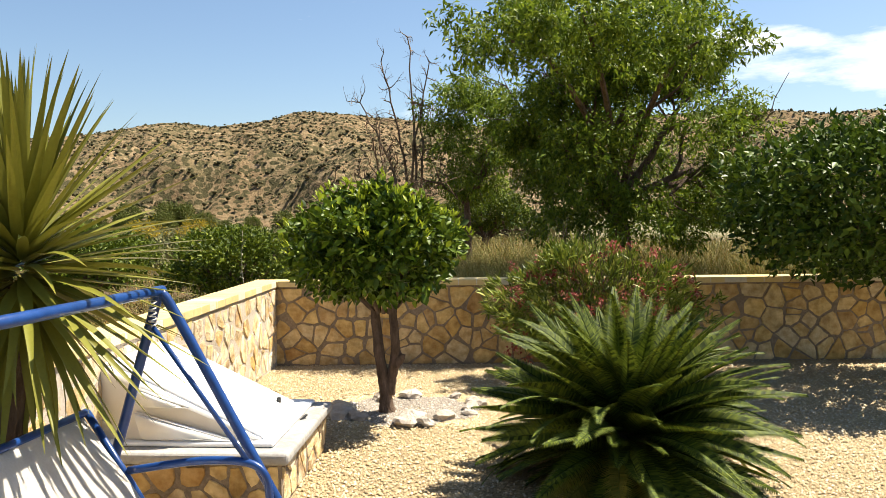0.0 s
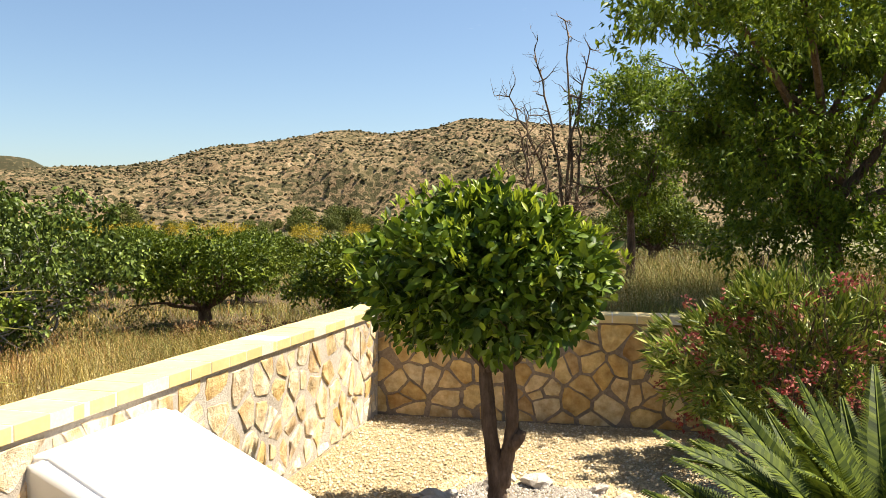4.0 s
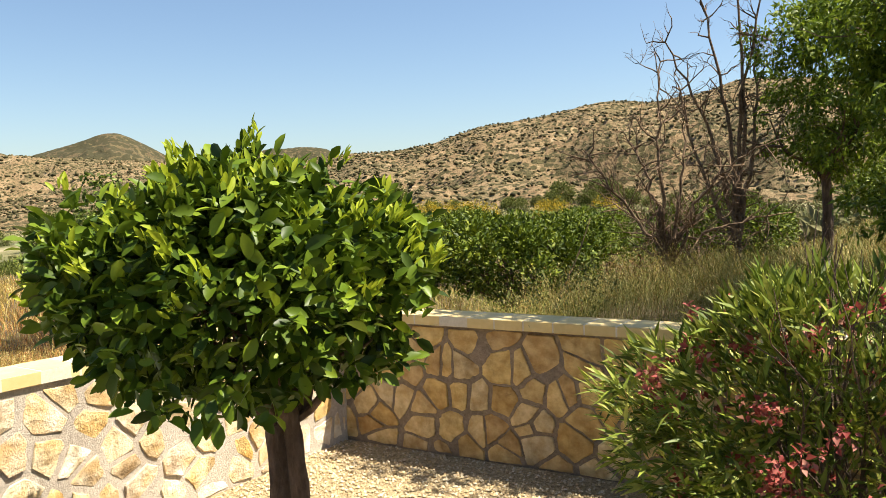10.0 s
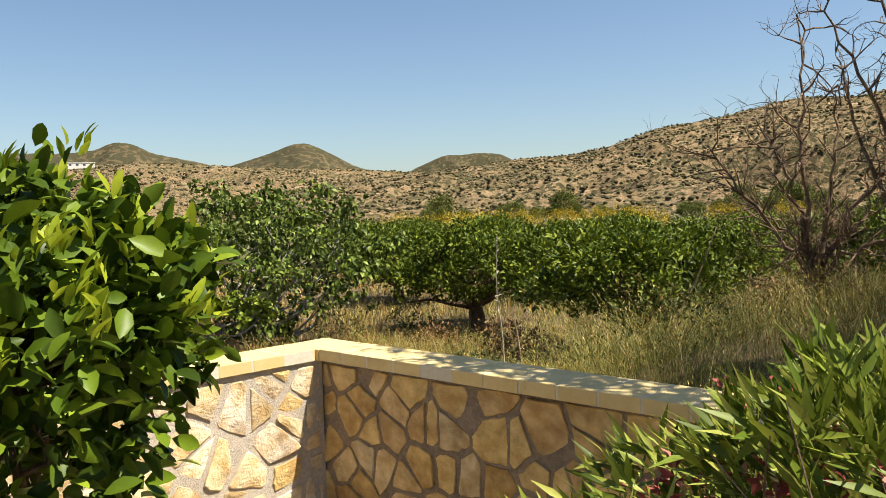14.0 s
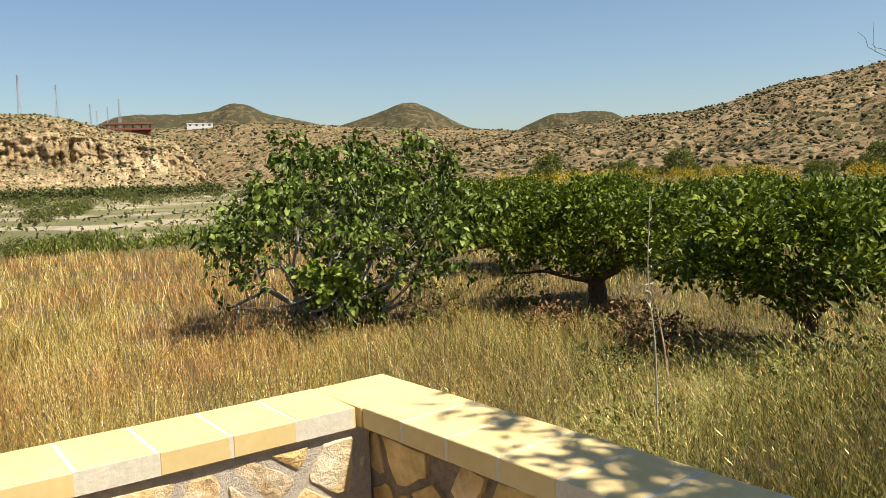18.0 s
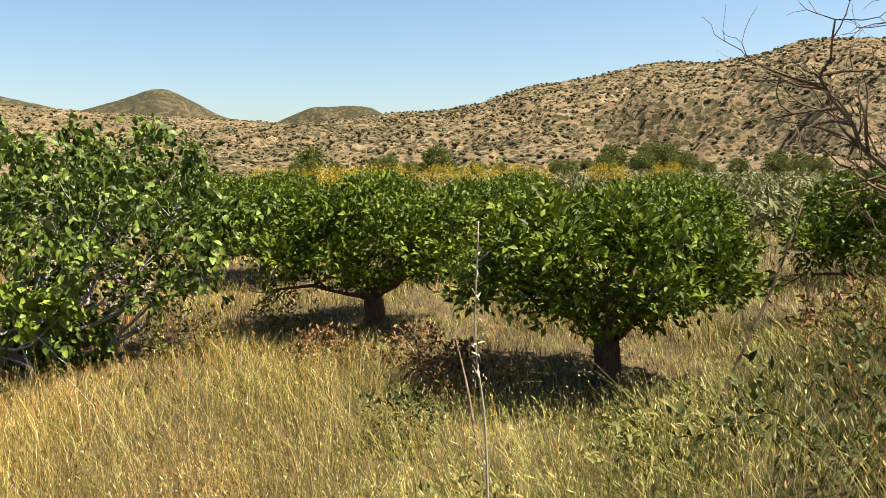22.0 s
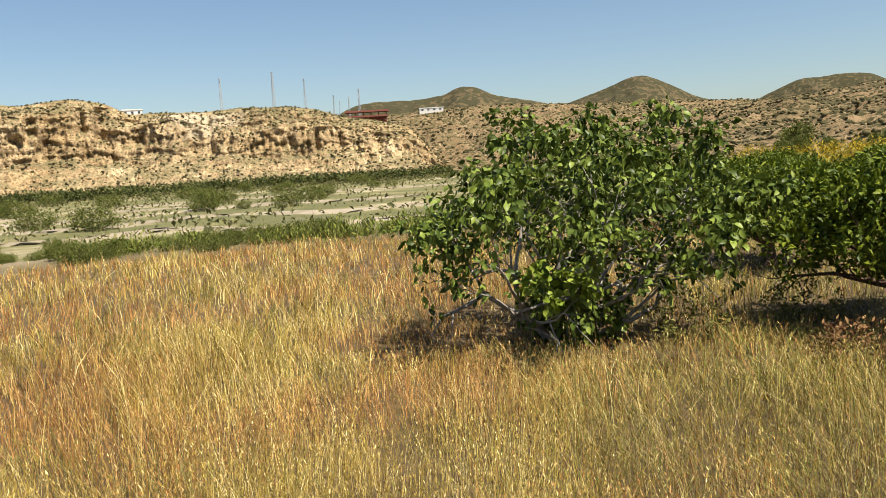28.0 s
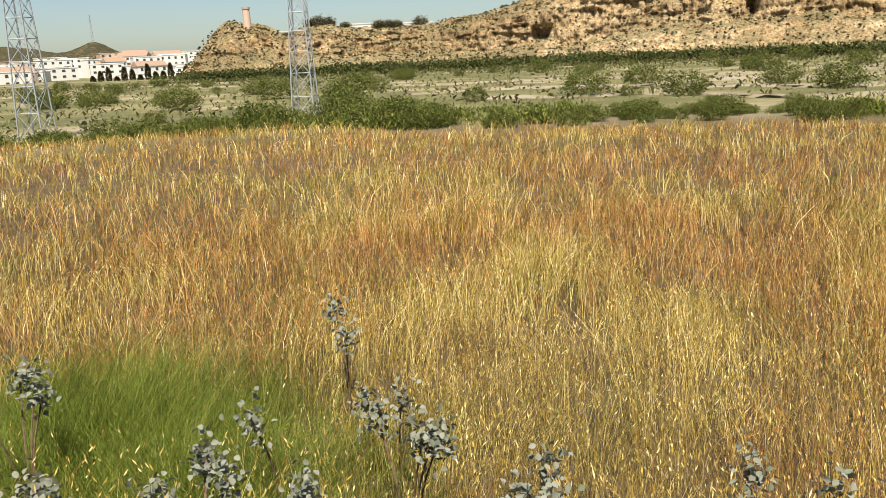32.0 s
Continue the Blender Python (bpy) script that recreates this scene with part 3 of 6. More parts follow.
# the large structure: ground, hills, garden floor, walls
def build_ground():
    radii = np.r_[0.5, np.geomspace(1.5, 4600, 90)]
    az = np.arange(0, 360, 1.5)
    A, R = np.meshgrid(az, radii)
    X, Y = polar(A, R)
    V = np.stack([X, Y, land(X, Y)], -1).reshape(-1, 3)
    n, rows = len(az), len(radii)
    i, j = np.meshgrid(np.arange(rows - 1), np.arange(n), indexing="ij")
    F = np.stack([i * n + j, i * n + (j + 1) % n, (i + 1) * n + (j + 1) % n, (i + 1) * n + j], -1).reshape(-1, 4)[:, ::-1]
    ob = part_of("ground", np_mesh("ground", V, F), M_FIELD, smooth=True)
    tagged(ob, "dry open field and valley floor of pale soil and scrub", "ground", kind="structure")


build_ground()


def hill(name, label, knots, near, crest, back, foot, material, step=0.35, rows=46, rough=1.0, cliff=0.0, seed=0.0, behind=0.4, gully=1.0):
    """A hill round the valley. knots: bearing and rise in degrees of its skyline; near, crest, back: distances of foot, skyline and rear."""
    a0, a1 = knots[0][0], knots[-1][0]
    az = np.arange(a0, a1 + step, step)
    rise = np.interp(az, [k[0] for k in knots], [k[1] for k in knots])
    soft = np.ones(7) / 7
    rise = np.convolve(np.pad(rise, 3, mode="edge"), soft, "valid")
    top = 1.7 + crest * np.tan(np.radians(rise))
    spread = np.interp(np.linspace(0, 1, rows), [0, 0.3, 0.75, 1], [0, 0.36, 0.68, 1]) if cliff else np.linspace(0, 1, rows)
    rr = np.r_[near + (crest - near) * spread, np.linspace(crest, back, 10)[1:]]
    V = np.zeros((len(rr), len(az), 3))
    for i, r in enumerate(rr):
        for j, a in enumerate(az):
            x, y = polar(a, r)
            s = (r - near) / (crest - near)
            if s <= 1:
                f = s ** 0.9 if not cliff else 0.36 * ss(s / 0.45) + 0.54 * ss((s - 0.42) / (0.2)) + 0.10 * ss((s - 0.6) / 0.4)
                f = f if not cliff else cliff * f + (1 - cliff) * s
            else:
                f = 1 - behind * ss((r - crest) / (back - crest))
            ridge = abs(noise.fractal(Vector((x * 0.018 + seed, y * 0.018, seed)), 1.0, 2.0, 5))
            fine = noise.fractal(Vector((x * 0.09 + seed, y * 0.09, 3)), 1.0, 2.0, 4)
            h = top[j] - foot
            cut = min(1, max(0, s)) * max(0.0, 1 - s) * 4 if s <= 1 else 0.2
            dz = -gully * ridge * h * 0.42 * cut + fine * rough * (0.25 + cut)
            if s < 1.05 and abs(s - 1) < 0.05:
                dz = fine * rough * 0.35
            z = foot + h * f + dz
            if cliff:
                side = noise.fractal(Vector((a * 0.22 + seed, z * 0.03, 1.0)), 0.8, 2.0, 6)
                rock = noise.fractal(Vector((x * 0.14 + seed, y * 0.14, z * 0.2)), 0.9, 2.0, 5)
                bed = noise.noise(Vector((a * 0.12, 5.0, z * 0.6 + 0.8 * rock)))
                gut = (1 - abs(noise.noise(Vector((a * 0.95 + seed, z * 0.02, 7.0))))) ** 4
                flute = abs(noise.fractal(Vector((a * 1.6 + seed, z * 0.035, 4.0)), 0.8, 2.0, 4))
                crag = noise.fractal(Vector((x * 0.5, y * 0.5, z * 0.7 + seed)), 0.7, 2.0, 3)
                ledge = abs((z * 0.42 + 0.05 * a + 0.7 * rock) % 1.0 - 0.5)
                push = (6 * side + 2.4 * rock + 1.3 * bed + 1.0 * crag + 0.9 * (ledge - 0.25) - 3.0 * gut - 3.2 * flute) * min(1, cut * 1.5) * (0.42 + 0.58 * float(ss((s - 0.36) / 0.14)))
                for ca, cw, c0, c1, deep in CLEFTS:
                    push -= deep * max(0.0, 1 - ((a - ca) / cw) ** 2) * float(ss((z - c0) / 1.2) * ss((c1 - z) / 2.5))
                k = (r - push) / r
                x, y = x * k, y * k
            V[i, j] = x, y, z if 0 < i < len(rr) - 1 else min(z, foot) - 6
    n = len(az)
    i, j = np.meshgrid(np.arange(len(rr) - 1), np.arange(n - 1), indexing="ij")
    F = np.stack([i * n + j, (i + 1) * n + j, (i + 1) * n + j + 1, i * n + j + 1], -1).reshape(-1, 4)
    ob = part_of(name, np_mesh(name, V.reshape(-1, 3), F), material, smooth=not cliff)
    tagged(ob, label, "hill", kind="structure")
    return V


# deep clefts in the cliff: bearing, half width, lowest and highest level, depth
CLEFTS = [(89.2, 0.5, 14.0, 27.5, 7.0), (90.4, 0.28, 17.0, 27.0, 5.0), (93.3, 0.4, 15.5, 23.0, 5.0), (95.7, 0.35, 8.5, 15.0, 5.0), (109.2, 0.9, 4.5, 10.5, 4.5), (75.2, 0.25, 8.0, 15.0, 3.5), (73.6, 0.2, 8.0, 14.0, 3.0), (127.2, 0.22, -2.0, 5.5, 5.0), (117.6, 0.35, 2.5, 7.5, 3.0)]
HILL = hill("backdrop_hill", "brown scrub-covered hill with rocky gullies",
            [(-60, 3.5), (-45, 4.8), (-33, 6.2), (-30, 6.5), (-27.8, 6.3), (-24, 6.8), (-16, 6.9), (-8, 6.5), (-3, 6.45), (0, 6.8), (3, 7.05), (6, 7.3), (8, 7.45), (9.4, 7.5), (10.6, 7.15), (12, 6.65), (13.8, 6.5), (15.5, 6.32), (17.6, 6.5), (19, 6.55), (20.2, 6.2), (21.8, 5.85), (24, 5.45), (26.2, 5.3), (27.6, 4.95), (28.8, 4.6), (30, 4.25), (31.6, 3.75), (34, 3.5), (37, 3.35), (41, 2.9), (46, 2.5), (52, 1.9), (60, 0.4)],
            140, 330, 480, -2.0, M_HILL, seed=4.2, rough=2.0)
RIDGE = hill("backdrop_ridge", "low ochre ridge with bare slopes and scrub",
             [(34, 2.0), (41, 2.5), (44.8, 2.75), (46.4, 2.85), (49, 3.05), (53, 3.2), (57, 3.4), (59.5, 3.55), (61.5, 3.75), (64, 3.7), (69, 3.5), (73, 3.4), (80, 3.2), (88, 2.5)],
             300, 560, 700, -4.0, M_HILL, seed=9.0, rough=2.2)
CLIFF = hill("backdrop_cliff", "pale eroded sandstone cliff with bedded rock and sparse shrubs",
             [(65.5, -1.3), (67, 0.6), (68.7, 2.6), (71, 3.1), (73, 3.5), (75, 4.1), (77.3, 4.5), (79.6, 4.45), (82, 4.35), (87.4, 4.35), (88.3, 4.8), (89.2, 5.2), (91.2, 5.4), (94, 5.05), (96.5, 5.25), (98.4, 5.3), (99.4, 4.8), (101.8, 4.5), (105.5, 4.55),
              (107.7, 4.45), (110.3, 3.5), (112.7, 2.75), (115.4, 2.4), (116.8, 2.08), (119.3, 2.07), (122.4, 2.12), (124.3, 2.38), (125.6, 2.3), (126.6, 1.8), (127, 1.9), (128.2, 2.5), (130.6, 2.85), (131.2, 2.3), (131.8, 1.7), (133, 0.3), (134.5, -1.0), (136, -1.6)],
             232, 300, 420, -2.9, M_CLIFF, step=0.1, rows=120, rough=1.6, cliff=0.72, seed=2.0, gully=0.5)
CONE = [(44.1, 0.8), (46.5, 2.2), (48.0, 3.0), (49.0, 3.35), (49.6, 3.7), (50.9, 4.4), (51.6, 4.75), (52.5, 5.0), (53.2, 4.85), (54.0, 4.55), (55.9, 3.9), (57.6, 3.4), (59.5, 2.2), (62, 0.8)]
ROUND = [(56, 1.5), (58.3, 3.4), (60, 3.85), (62.2, 4.3), (63.4, 4.85), (64.1, 5.12), (65.0, 5.1), (65.9, 4.6), (67.8, 4.38), (70.7, 4.4), (72.0, 4.28), (73.0, 3.95), (74, 3.4), (77, 2.0)]
FAR = [(34, 1.5), (37.4, 3.25), (38.2, 3.7), (38.7, 3.84), (40.2, 3.92), (41.2, 3.8), (42.3, 3.85), (43.0, 3.6), (44.8, 2.85), (47, 1.5)]
for nm, line, far in (("backdrop_cone_hill", CONE, 800), ("backdrop_round_hill", ROUND, 760), ("backdrop_far_hill", FAR, 1300)):
    hill(nm, "dark green cone-shaped hill covered in scrub", line, far - 170, far, far + 180, 0.0, M_CONE, step=0.12, rough=2.0, seed=far * 0.07, gully=0.5)
hill("backdrop_town_hill", "small dark hill behind the town", [(135.5, 0.3), (137.0, 0.9), (137.8, 1.3), (138.5, 1.75), (139.1, 1.8), (139.9, 1.4), (141.0, 1.1), (144, 0.6)], 1200, 1400, 1500, -6, M_CONE, step=0.12, rough=2.0, seed=5.0, rows=20, gully=0.4)
hill("backdrop_mountain", "hazy blue-grey distant mountain range", [(126, 0.3), (132, 0.8), (138, 0.9), (141.4, 1.2), (143, 1.65), (144.3, 1.6), (150, 2.1), (160, 1.8), (175, 0.6)], 2300, 3100, 3600, -12, M_CONE, rough=14, seed=1.0, rows=20, gully=0.4)

# garden floor and walls; the left wall stands 3 degrees out of square
WALL_H, COPING_T, WALL_T = 0.885, 0.065, 0.2
LEFT_TURN = -3.1
floor_ob = part("gravel_floor", box((12.3, 14.3, 0.7), (5.9, -6.9, -0.352)), M_GRAVEL_BED)
tagged(floor_ob, "yellow gravel garden floor", "gravel floor", kind="structure")


def wall(name, length, m, label, mortar=M_MORTAR, shift=0.0):
    """A wall whose garden face is its local plane y = 0, running along +x from the corner; it is 0.2 m thick."""
    ob = part(name, box((length, WALL_T - 0.02, WALL_H + 0.72), (length / 2, WALL_T / 2 + shift, (WALL_H - 0.72) / 2)), mortar)
    ob.matrix_world = m
    return tagged(ob, label, "garden wall", kind="structure")


RIGHT_WALL = pose(-0.13, 0, 0)
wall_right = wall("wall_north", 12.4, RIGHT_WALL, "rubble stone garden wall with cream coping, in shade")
wall_left = wall("wall_west", 13.0, pose(0.06, 0, 0, 0, 0, -90 + LEFT_TURN) @ pose(0, -WALL_T, 0), "rubble stone garden wall with cream coping, sunlit", M_SUNLIT_PALE_MORTAR, 0.034)

# garden things
def rock_mesh(rng, size, squash=0.7, sub=2):
    bm = bmesh.new()
    bmesh.ops.create_icosphere(bm, subdivisions=sub, radius=1.0)
    s = Vector(rng.uniform(0, 50, 3))
    for v in bm.verts:
        k = 1 + 0.55 * noise.noise(v.co * 1.5 + s) + 0.25 * noise.noise(v.co * 3.5 + s)
        v.co = Vector((v.co.x * k, v.co.y * k * 0.85, v.co.z * k * squash)) * size
    return bm


def lemon_tree():
    rng = np.random.default_rng(11)
    root = thing("lemon_tree", pose(1.42, -2.15, 0), "small round-crowned lemon tree with glossy green leaves on gravel", "tree")
    bm, tips = bmesh.new(), []
    tube(smooth_path([(0.01, 0, -0.03), (0.0, 0.0, 0.08), (-0.005, 0.0, 0.2), (-0.045, 0.01, 0.45), (-0.1, 0.05, 0.95)]), [0.085, 0.078, 0.073, 0.07, 0.067, 0.064] + [0.06 - 0.0012 * i for i in range(19)], 10, bm)
    tube(smooth_path([(0.02, 0.0, 0.16), (0.05, 0.0, 0.3), (0.085, -0.02, 0.55), (0.06, -0.04, 0.95)]), [0.052 - 0.0011 * i for i in range(19)], 9, bm)
    tube(smooth_path([(0.08, -0.02, 0.4), (0.13, -0.03, 0.46), (0.15, -0.03, 0.5)], 3), [0.04, 0.038, 0.036, 0.034, 0.03, 0.028, 0.02], 8, bm)
    for v in bm.verts:
        v.co += Vector(rng.normal(size=3)) * 0.003
    trunk = part("trunk", bm, M_BARK, root, smooth=True)
    for k in range(9):
        a, bm = k * 0.7, bmesh.new()
        limbs(rng, (0.06 * math.cos(a) - 0.02, 0.06 * math.sin(a), 0.85), (math.cos(a), math.sin(a), 1.0), 0.36, 0.02, 2, bm, tips, 0.2, (2, 3), 0.7, 0.6)
        part("limb", bm, M_BARK, trunk)
    lobes = [((-0.06, -0.17, 1.38), (0.73, 0.7, 0.44), 720)]
    for k in range(13):
        a = k * 2.4
        e = (0.1, 0.5, 0.75, 0.95)[k % 4]
        lobes.append(((-0.06 + 0.56 * e * math.cos(a), -0.15 + 0.54 * e * math.sin(a), 1.42 + 0.3 * math.sqrt(1 - 0.9 * e * e) - 0.16 * (k % 3 == 2)), (0.21, 0.21, 0.17), 44))
    pts = [clumps_in(rng, c, q, n, 0.5, 0.9, 0.15) for c, q, n in lobes]
    pl, out = np.concatenate([p[0] for p in pts]), np.concatenate([p[1] for p in pts])
    part_of("crown", leaves_round("crown", rng, pl, out, 9, 0.034, 0.078, 0.04, 0.1, 0.7, 0.95, fine=True), M_LEMON, root)
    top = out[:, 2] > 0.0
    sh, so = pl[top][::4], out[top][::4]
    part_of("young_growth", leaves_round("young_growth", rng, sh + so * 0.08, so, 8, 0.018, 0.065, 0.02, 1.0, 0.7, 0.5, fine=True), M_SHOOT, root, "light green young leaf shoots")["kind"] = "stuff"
    return root


lemon_tree()


def right_citrus():
    rng = np.random.default_rng(12)
    root = thing("citrus_tree", pose(6.35, -1.25, 0), "large dark round citrus tree with dense shady crown", "tree")
    bm, tips = tube(smooth_path([(0, 0, -0.03), (0.02, 0.0, 0.5), (-0.03, 0.02, 1.1)]), [0.09 - 0.002 * i for i in range(13)], 9), []
    trunk = part("trunk", bm, M_BARK, root, smooth=True)
    for k in range(8):
        a, bm = k * 0.8, bmesh.new()
        limbs(rng, (0, 0, 0.95), (math.cos(a), math.sin(a), 0.7), 0.7, 0.03, 2, bm, tips, 0.2)
        part("limb", bm, M_BARK, trunk)
    pl, out = clumps_in(rng, (0, 0, 1.72), (1.6, 1.4, 0.86), 1900, 0.6, 0.85, 0.14)
    part_of("crown", leaves_round("crown", rng, pl, out, 10, 0.07, 0.1, 0.05), M_CITRUS_DARK, root)


right_citrus()


def oleander():
    rng = np.random.default_rng(13)
    root = thing("oleander_bush", pose(3.48, -0.84, 0), "oleander bush with narrow leaves and fading pink flowers", "bush")
    tips = []
    for k in range(26):
        bm = bmesh.new()
        a, lean = rng.uniform(0, 6.28), rng.uniform(0.15, 0.8)
        limbs(rng, (0.12 * math.cos(a), 0.12 * math.sin(a), -0.02), (math.cos(a) * lean, math.sin(a) * lean, 1), rng.uniform(0.6, 0.85), 0.013, 2, bm, tips, 0.1, (2, 3), 0.62, 0.35, 0.12, 5)
        part("stem", bm, M_BARK, root)
    pl, out = clumps_in(rng, (0.0, 0.03, 0.72), (1.02, 0.66, 0.6), 860, 0.6, 0.95, 0.24)
    pl[:, 2] = np.maximum(pl[:, 2], 0.12)
    part_of("crown", leaves_round("crown", rng, pl, out, 15, 0.024, 0.118, 0.019, 0.45, 0.85, 0.55, 0.12, 0.1), M_OLEANDER, root)
    fl, o2 = clumps_in(rng, (0.02, -0.03, 0.68), (1.0, 0.68, 0.6), 165, 0.92, 0.9, 0.24)
    part_of("blossom", leaves_round("blossom", rng, fl, o2, 26, 0.03, 0.036, 0.024, 0.2, 0.5, 1.0), M_FLOWER, root, "pink and withered red blossoms")


oleander()


def frond_mesh(name, length, arch, leaflets, leaf_len, rng):
    """A feather-shaped frond that rises along +x and arches down: a stalk with stiff leaflets on both sides."""
    V, F = [], []

    def quad(a, b, c, d):
        k = len(V)
        V.extend((a, b, c, d))
        F.append((k, k + 1, k + 2, k + 3))

    pts = []
    p, ang = Vector((0, 0, 0)), radians(0)
    for i in range(13):
        pts.append(p.copy())
        ang = -arch * (i / 12) ** 1.4
        p = p + Vector((math.cos(ang), 0, math.sin(ang))) * length / 12
    for a, b in zip(pts, pts[1:]):
        for s in (1, -1):
            quad(a + Vector((0, 0.007 * s, 0)), b + Vector((0, 0.006 * s, 0)), b + Vector((0, 0, 0.006)), a + Vector((0, 0, 0.008)))
    for i in range(leaflets):
        u = 0.12 + 0.88 * i / (leaflets - 1)
        k = min(11, int(u * 12))
        base = pts[k].lerp(pts[k + 1], u * 12 - k)
        d = (pts[k + 1] - pts[k]).normalized()
        up = Vector((-d.z, 0, d.x))
        ll = leaf_len * math.sin(math.pi * min(1, 0.18 + 0.82 * u) ** 0.8) * rng.uniform(0.9, 1.08) + 0.02
        for s in (1, -1):
            w = (d * 0.5 + Vector((0, s, 0)) * 0.9 + up * 0.38).normalized()
            tip = base + w * ll - Vector((0, 0, 0.02))
            wide = d * 0.0078
            mid = base + w * ll * 0.5
            quad(base - wide, base + wide, mid + wide, mid - wide)
            quad(mid - wide, mid + wide, tip + wide * 0.2, tip - wide * 0.2)
    return np_mesh(name, np.array([tuple(v) for v in V]), np.array(F))


def cycad():
    rng = np.random.default_rng(14)
    root = thing("sago_palm", pose(3.0, -3.95, 0), "broad dark green sago palm with stiff feather fronds", "plant")
    bm = tube(smooth_path([(0, 0, -0.02), (0, 0, 0.15), (0, 0, 0.38)]), [0.19 - 0.004 * i for i in range(13)], 14)
    for v in bm.verts:
        v.co += Vector(rng.normal(size=3)) * 0.012
    part("stem", bm, M_BARK, root)
    kinds = [frond_mesh("frond", L, a, 68, 0.135, rng) for L, a in ((1.15, 0.3), (1.2, 0.6), (1.15, 0.95), (1.05, 0.12))]
    old = [frond_mesh("frond", L, a, 60, 0.135, rng) for L, a in ((1.15, 0.8), (1.1, 1.3))]
    for me in kinds:
        me.materials.append(M_CYCAD)
    for me in old:
        me.materials.append(M_CYCAD_OLD)
    count = 220
    for i in range(count):
        u = i / count
        rise = 84 - 98 * u ** 0.95 + rng.normal() * 4
        turn = i * 137.5 + rng.normal() * 8
        aged = u > 0.66 and rng.random() < 0.3
        ob = new("frond", (old if aged else kinds)[int(rng.integers(2 if aged else 4))])
        ob.parent = root
        s = rng.uniform(0.82, 0.96) * (0.84 + 0.1 * math.sin(math.pi * u))
        ob.matrix_basis = pose(0, 0, 0.36 - 0.15 * u, 0, 0, turn) @ pose(0.05, 0, 0, 0, -rise + 12, 0) @ pose(0, 0, 0, rng.normal() * 24, 0, 0) @ Matrix.Scale(s, 4)


cycad()


def sword_mesh(name, length, width, sag, rng):
    n, V, F = 8, [], []
    p = Vector((0, 0, 0))
    for i in range(n + 1):
        u = i / n
        a = -sag * u ** 1.6
        w = width * (0.6 + 1.6 * u if u < 0.25 else 1.0) * (1 - max(0, u - 0.25) / 0.75) ** 0.8 * 0.5 + 0.0005
        V += [tuple(p + Vector((0, w, w * 0.35))), tuple(p), tuple(p + Vector((0, -w, w * 0.35)))]
        p = p + Vector((math.cos(a), 0, math.sin(a))) * length / n
    for i in range(n):
        k = 3 * i
        F += [(k, k + 1, k + 4, k + 3), (k + 1, k + 2, k + 5, k + 4)]
    return np_mesh(name, np.array(V), np.array(F))


def yucca():
    rng = np.random.default_rng(15)
    root = thing("yucca_tree", pose(0.2, -5.75, 0), "yucca with a slim trunk and a head of yellow-green sword leaves", "plant")
    bm = tube(smooth_path([(-0.12, 0, -0.03), (-0.07, 0, 0.5), (-0.02, 0.02, 1.0), (0.03, 0, 1.4)]), [0.07 - 0.0012 * i for i in range(19)], 10)
    for v in bm.verts:
        v.co += Vector(rng.normal(size=3)) * 0.005
    part("trunk", bm, M_BARK, root)
    kinds = [sword_mesh("leaf", L, 0.056, s, rng) for L, s in ((0.76, 0.05), (0.8, 0.14), (0.74, 0.3), (0.68, 0.6), (0.72, 0.1))]
    for me in kinds:
        me.materials.append(M_YUCCA)
    count = 240
    for i in range(count):
        u = i / count
        rise = 88 - 165 * u ** 1.05 + rng.normal() * 6
        k = int(rng.integers(0, 2)) if u < 0.35 else int(rng.integers(0, 5))
        ob = new("leaf", kinds[k])
        ob.parent = root
        ob.matrix_basis = pose(0.03, 0, 1.62 - 0.28 * u, 0, 0, i * 137.5 + rng.normal() * 6) @ pose(0.03, 0, 0, 0, -rise, 0) @ pose(0, 0, 0, rng.normal() * 12, 0, 0) @ Matrix.Scale(rng.uniform(0.78, 1.0), 4)


yucca()


